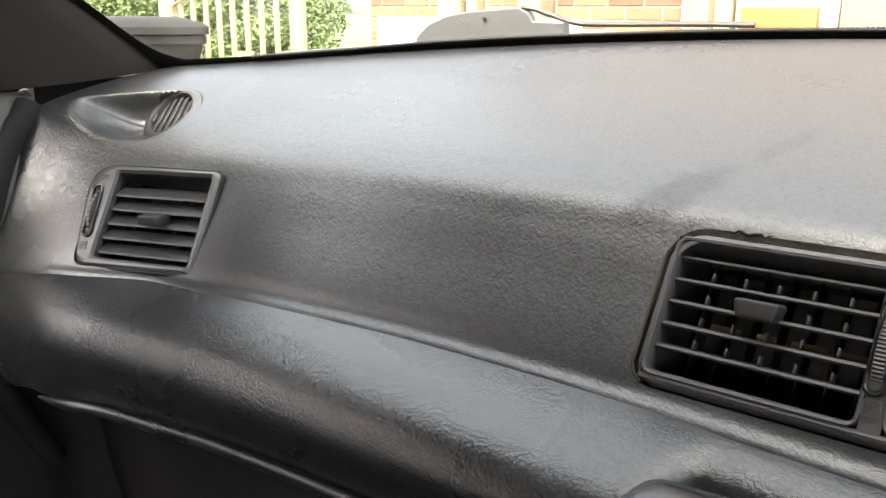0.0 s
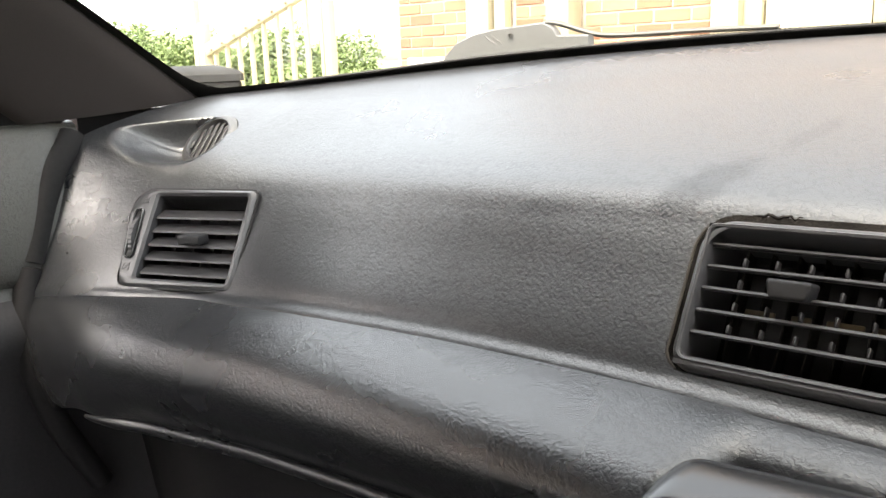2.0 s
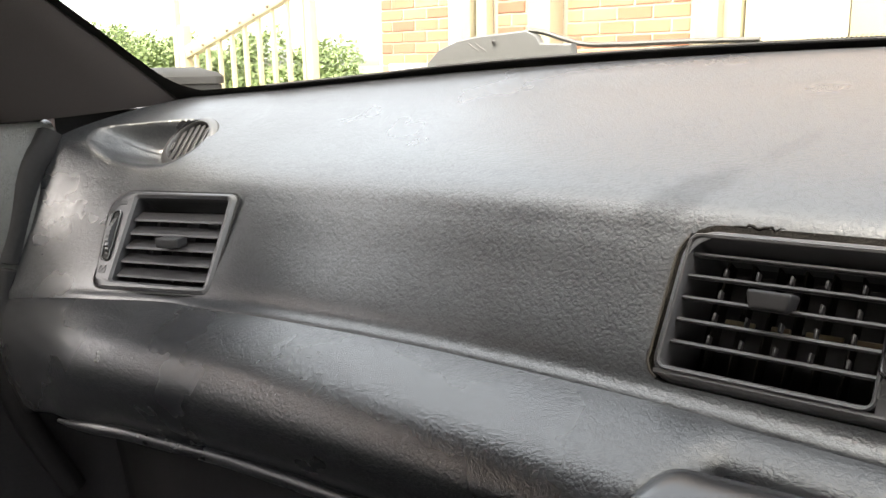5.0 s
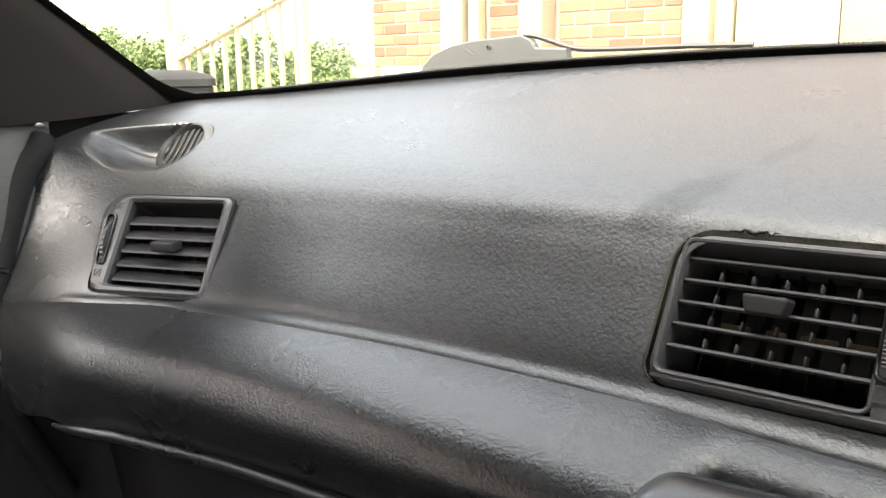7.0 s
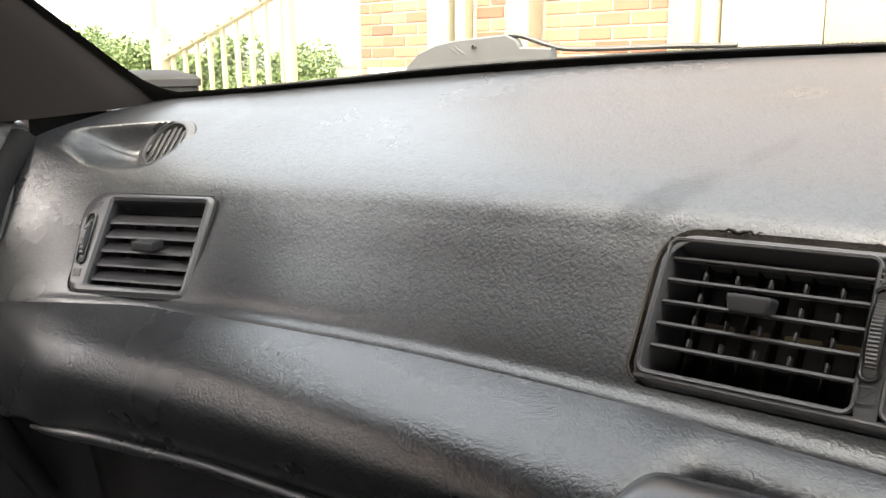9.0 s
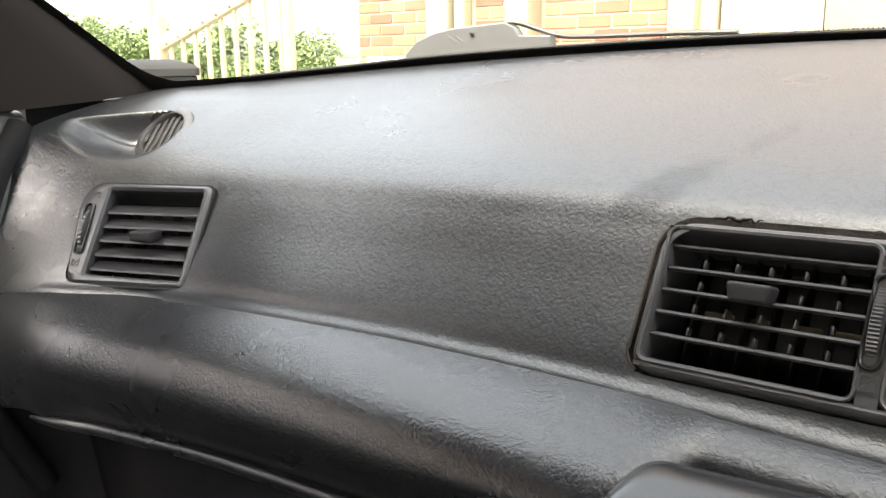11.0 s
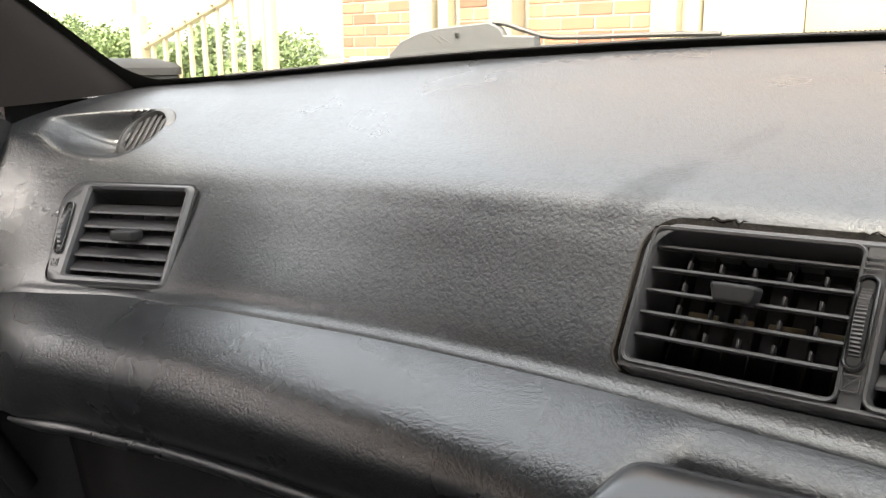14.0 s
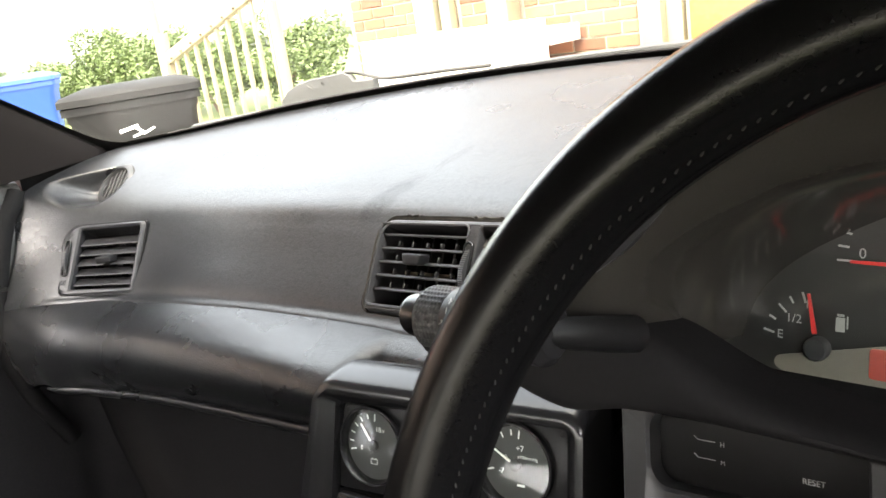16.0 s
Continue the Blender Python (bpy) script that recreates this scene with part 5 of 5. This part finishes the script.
HY, COURSE = 4.2, 0.075
wall = tagged(part("wall_house", box(6.9, 0.30, 1.92, (-1.2, HY + 0.165, 0.96)), MORTAR, smooth=False), "brick house wall with cream posts and white panels", "house wall", kind="structure")

upper_wall = box(6.9, 0.30, 3.06, (-1.2, HY + 0.160, 3.45))
tagged(part("wall_house_upper", upper_wall, FAR_BRICK, smooth=False), "upper storey of the brick house", "house wall", kind="structure")

# Added out of view: hides the left sky from the dash and door reflections.
tagged(part("wall_sky_blocker", box(0.3, 8.0, 5.8, (-6.2, -4.0, 2.9)), FAR_BRICK, smooth=False), "unseen plain brick wall added to darken the side-window reflections", "house wall", kind="structure")


def hx(x):
    return 0.006 + (x - 0.006) * (HY + 0.009) / 3.209


def upright(name, x0, x1, y, material, label, z0=0.0, z1=2.6, deep=0.10):
    x0, x1 = hx(x0), hx(x1)
    ob = thing(name, label, name.replace("_", " "))
    part("shaft", box(x1 - x0, deep, z1 - z0, ((x0 + x1) / 2, y - deep / 2, (z0 + z1) / 2), 0.006), material, ob)
    return ob


upright("downpipe", -2.949, -2.865, HY - 0.02, WHITE, "white painted post against the brick", deep=0.07)
upright("door_post", -2.865, -2.80, HY, BEIGE, "beige painted door post")
upright("door_post", -2.775, -2.71, HY - 0.01, CREAM, "cream painted door post", deep=0.07)
upright("porch_post", -2.425, -2.299, HY - 0.02, BEIGE, "beige painted square porch post", deep=0.13)
upright("porch_post", -1.629, -1.534, HY - 0.02, BEIGE, "beige painted square porch post", deep=0.10)
upright("door_post", -1.534, -1.465, HY, CREAM, "cream painted door post", deep=0.06)
upright("garage_door", -1.455, -1.08, HY, DOOR_PAINT, "pale cream panelled garage door", z0=0.0, deep=0.04)
upright("garage_door", -1.075, -0.2, HY, BEIGE, "beige panelled garage door", z0=0.0, deep=0.04)
board = thing("orange_board", "orange timber board leaning by the garage", "board")
part("board", box(0.36, 0.03, 1.12, (-1.66, HY - 0.12, 0.56), 0.004), ORANGE, board)
ramp = thing("concrete_ramp", "white painted access ramp wall with a cream handrail", "ramp")
part("side_wall", box(1.45, 0.12, 1.06, (-3.32, HY - 0.40, 0.53), 0.01), WHITE, ramp)
part("deck", box(1.45, 0.30, 0.10, (-3.32, HY - 0.17, 0.95), 0.01), CONCRETE, ramp)

# handrail with balusters beside the house
RY = 2.6
rail = thing("handrail", "cream painted ramp handrail with square balusters", "handrail")
sx = lambda x: 0.006 + (x - 0.006) * (RY + 0.009) / 4.009
sz = lambda z: 1.058 + (z - 1.058) * (RY + 0.009) / 4.009
part("newel_post", box(0.055, 0.055, sz(1.42), (sx(-6.94), RY, sz(1.42) / 2), 0.006), CREAM, rail)
part("newel_post", box(0.045, 0.045, 2.3, (sx(-5.15), RY, 1.15), 0.006), CREAM, rail)
x0, z0, x1, z1 = sx(-6.88), sz(1.19), sx(-5.15), sz(1.665)
ang = math.atan2(z1 - z0, x1 - x0)
part("top_rail", box(math.hypot(x1 - x0, z1 - z0) + 0.02, 0.05, 0.07, ((x0 + x1) / 2, RY, (z0 + z1) / 2), 0.008, turn=Matrix.Rotation(-ang, 4, "Y")), CREAM, rail)
for k in range(9):
    x = x0 + (x1 - x0) * (k + 0.55) / 9
    top = z0 + (z1 - z0) * (k + 0.55) / 9 - 0.03
    part("baluster", box(0.021, 0.021, top, (x, RY, top / 2), 0.003), CREAM, rail)
    part("bolt", lathe([(0.0001, 0.012), (0.006, 0.010), (0.008, 0.0)], 10), BARK, rail, m=Matrix.Translation((x, RY - 0.026, top + 0.01)) @ Matrix.Rotation(radians(90), 4, "X"))
part("lower_rail", box(x1 - x0, 0.04, 0.05, ((x0 + x1) / 2, RY, 0.35), 0.006), CREAM, rail)
stake = thing("fence_post", "thin cream painted post on the lawn", "post")
part("shaft", box(0.045, 0.045, 1.62, (-5.30, 3.0, 0.81), 0.004), CREAM, stake)


def wheelie_bin(material, label, m):
    b = thing("wheelie_bin", label, "bin", m, "bins by the ramp")
    sec = lambda w, d, z: [(x, y, z) for x, y in round_loop(rect(-w, -d, w, d), 0.04, 4)]
    part("body", loops_mesh([sec(0.20, 0.22, 0.03), sec(0.265, 0.31, 0.88), sec(0.275, 0.32, 0.90), sec(0.275, 0.32, 0.95)], cap=True, bottom=True), material, b)
    part("rim", surround(rect(-0.29, -0.335, 0.29, 0.335), rect(-0.27, -0.315, 0.27, 0.315), 0.03, 0.03, 0.925, 0.965, 0.93, 0.006), material, b)
    lid = [[(x, y, z) for x, y in round_loop(rect(-w, -d, w, d), 0.04, 4)] for w, d, z in ((0.30, 0.35, 0.965), (0.30, 0.35, 0.995), (0.285, 0.335, 1.01), (0.20, 0.22, 1.035))]
    part("lid", loops_mesh(lid, cap=True, bottom=True), material, b)
    part("handle", tube([(-0.22, 0.36, 0.97), (-0.21, 0.41, 0.99), (0.21, 0.41, 0.99), (0.22, 0.36, 0.97)], 0.016, 8), material, b)
    for s in (-1, 1):
        part("wheel", lathe([(0.0001, -0.025), (0.09, -0.025), (0.10, -0.012), (0.10, 0.012), (0.09, 0.025), (0.0001, 0.025)], 20, "x"), RUBBER, b, m=Matrix.Translation((s * 0.23, 0.22, 0.10)))
    return b


black_bin = wheelie_bin(BIN_BLACK, "weathered black wheelie bin with a torn white sticker", pose(-3.84, 2.0, 0.004, 0, 0, 61) @ Matrix.Diagonal((1.1, 1.1, 1.02, 1)))
mark = bmesh.new()
for at, w, h, r in (((-0.045, 0.020, 0), 0.11, 0.021, 12), ((0.015, 0.0, 0), 0.07, 0.016, -42), ((0.06, -0.010, 0), 0.075, 0.014, 24), ((-0.005, -0.025, 0), 0.06, 0.013, 18)):
    box(w, h, 0.0012, at, bm=mark, turn=Matrix.Rotation(radians(r), 4, "Z"))
part("torn_sticker", mark, INK, black_bin, "torn scraps of a white sticker", m=basis((0.0, -0.3075, 0.815), (1, 0, 0), (0, -0.105, 1)) @ Matrix.Scale(0.75, 4), smooth=False)
wheelie_bin(BIN_BLUE, "blue wheelie bin beside the black one", pose(-8.1, 3.0, 0.004, 0, 0, 64) @ Matrix.Diagonal((1.25, 1.25, 1.16, 1)))


def leaf_cloud(name, label, at, size, count, seed):
    """A shrub: stems and many small folded leaves in uneven clumps."""
    rng = random.Random(seed)
    b = thing(name, label, "shrub", Matrix.Translation(at), "hedge shrubs")
    for k in range(5):
        a = rng.uniform(0, 6.28)
        top = Vector((math.cos(a) * size[0] * 0.35, math.sin(a) * size[1] * 0.35, size[2] * rng.uniform(0.55, 0.8)))
        part("stem", tube([(0, 0, 0), tuple(top * 0.5 + Vector((0.05, 0, 0))), tuple(top)], 0.035, 6, taper=[1, 0.7, 0.3]), BARK, b)
    clumps = []
    for _ in range(26):
        a, r = rng.uniform(0, 6.28), math.sqrt(rng.random())
        clumps.append((Vector((size[0] * r * math.cos(a), size[1] * r * math.sin(a), size[2] * (0.25 + 0.65 * rng.random() * (1 - 0.4 * r)))), rng.uniform(0.16, 0.34) * min(size)))
    verts, faces = [], []
    for _ in range(count):
        c, rad = rng.choice(clumps)
        d = Vector((rng.gauss(0, 1), rng.gauss(0, 1), rng.gauss(0, 1))).normalized() * rad * (0.5 + 0.6 * rng.random())
        p = c + d
        u = Vector((rng.gauss(0, 1), rng.gauss(0, 1), rng.gauss(0, 0.6))).normalized()
        w = u.cross(Vector((rng.gauss(0, 1), rng.gauss(0, 1), rng.gauss(0, 1)))).normalized()
        s = rng.uniform(0.03, 0.06)
        n = len(verts)
        verts += [p, p + (u + 0.5 * w) * s, p + 2 * u * s, p + (u - 0.5 * w) * s]
        faces.append((n, n + 1, n + 2, n + 3))
    me = bpy.data.meshes.new("foliage")
    me.from_pydata([tuple(v) for v in verts], [], faces)
    me.materials.append(LEAF)
    ob = new("foliage", me)
    ob.parent = b
    tagged(ob, kind="stuff")
    return b


for k, (x, y, sx_, sz_) in enumerate(((-21.2, 9.0, 1.5, 1.65), (-18.6, 9.0, 1.5, 2.25), (-16.4, 9.2, 1.4, 2.0), (-14.6, 9.0, 1.5, 1.9), (-12.6, 9.2, 1.5, 1.8), (-24.0, 8.0, 1.8, 1.6))):
    leaf_cloud("shrub", "rounded leafy green garden shrub", (x, y, 0), (sx_, 1.1, sz_), 11000, k)

# bricks of the house wall, one by one where the camera can see them
brick_me = None
bm = box(0.215, 0.05, 0.065, bevel=0.004, seg=1)
brick_me = bpy.data.meshes.new("brick")
bm.to_mesh(brick_me)
bm.free()
brick_me.materials.append(BRICK)
half_me = bpy.data.meshes.new("half_brick")
bm = box(0.1025, 0.05, 0.065, bevel=0.004, seg=1)
bm.to_mesh(half_me)
bm.free()
half_me.materials.append(BRICK)
rng = random.Random(5)
for x0, x1 in ((-3.52, -2.95), (-2.70, -2.43), (-2.298, -1.63)):
    x0, x1 = hx(x0), hx(x1)
    for row in range(9, 26):
        x, k = x0 + 0.005, row % 2
        while x < x1 - 0.05:
            w = 0.1025 if k else 0.215
            k = 0
            if x + w > x1:
                w = 0.1025
                if x + w > x1 + 0.01:
                    break
            ob = new("brick", half_me if w < 0.15 else brick_me)
            ob.parent = wall
            ob.location = (x + w / 2, HY + 0.032 + rng.uniform(-0.002, 0.002), COURSE * (row + 0.5))
            x += w + 0.011
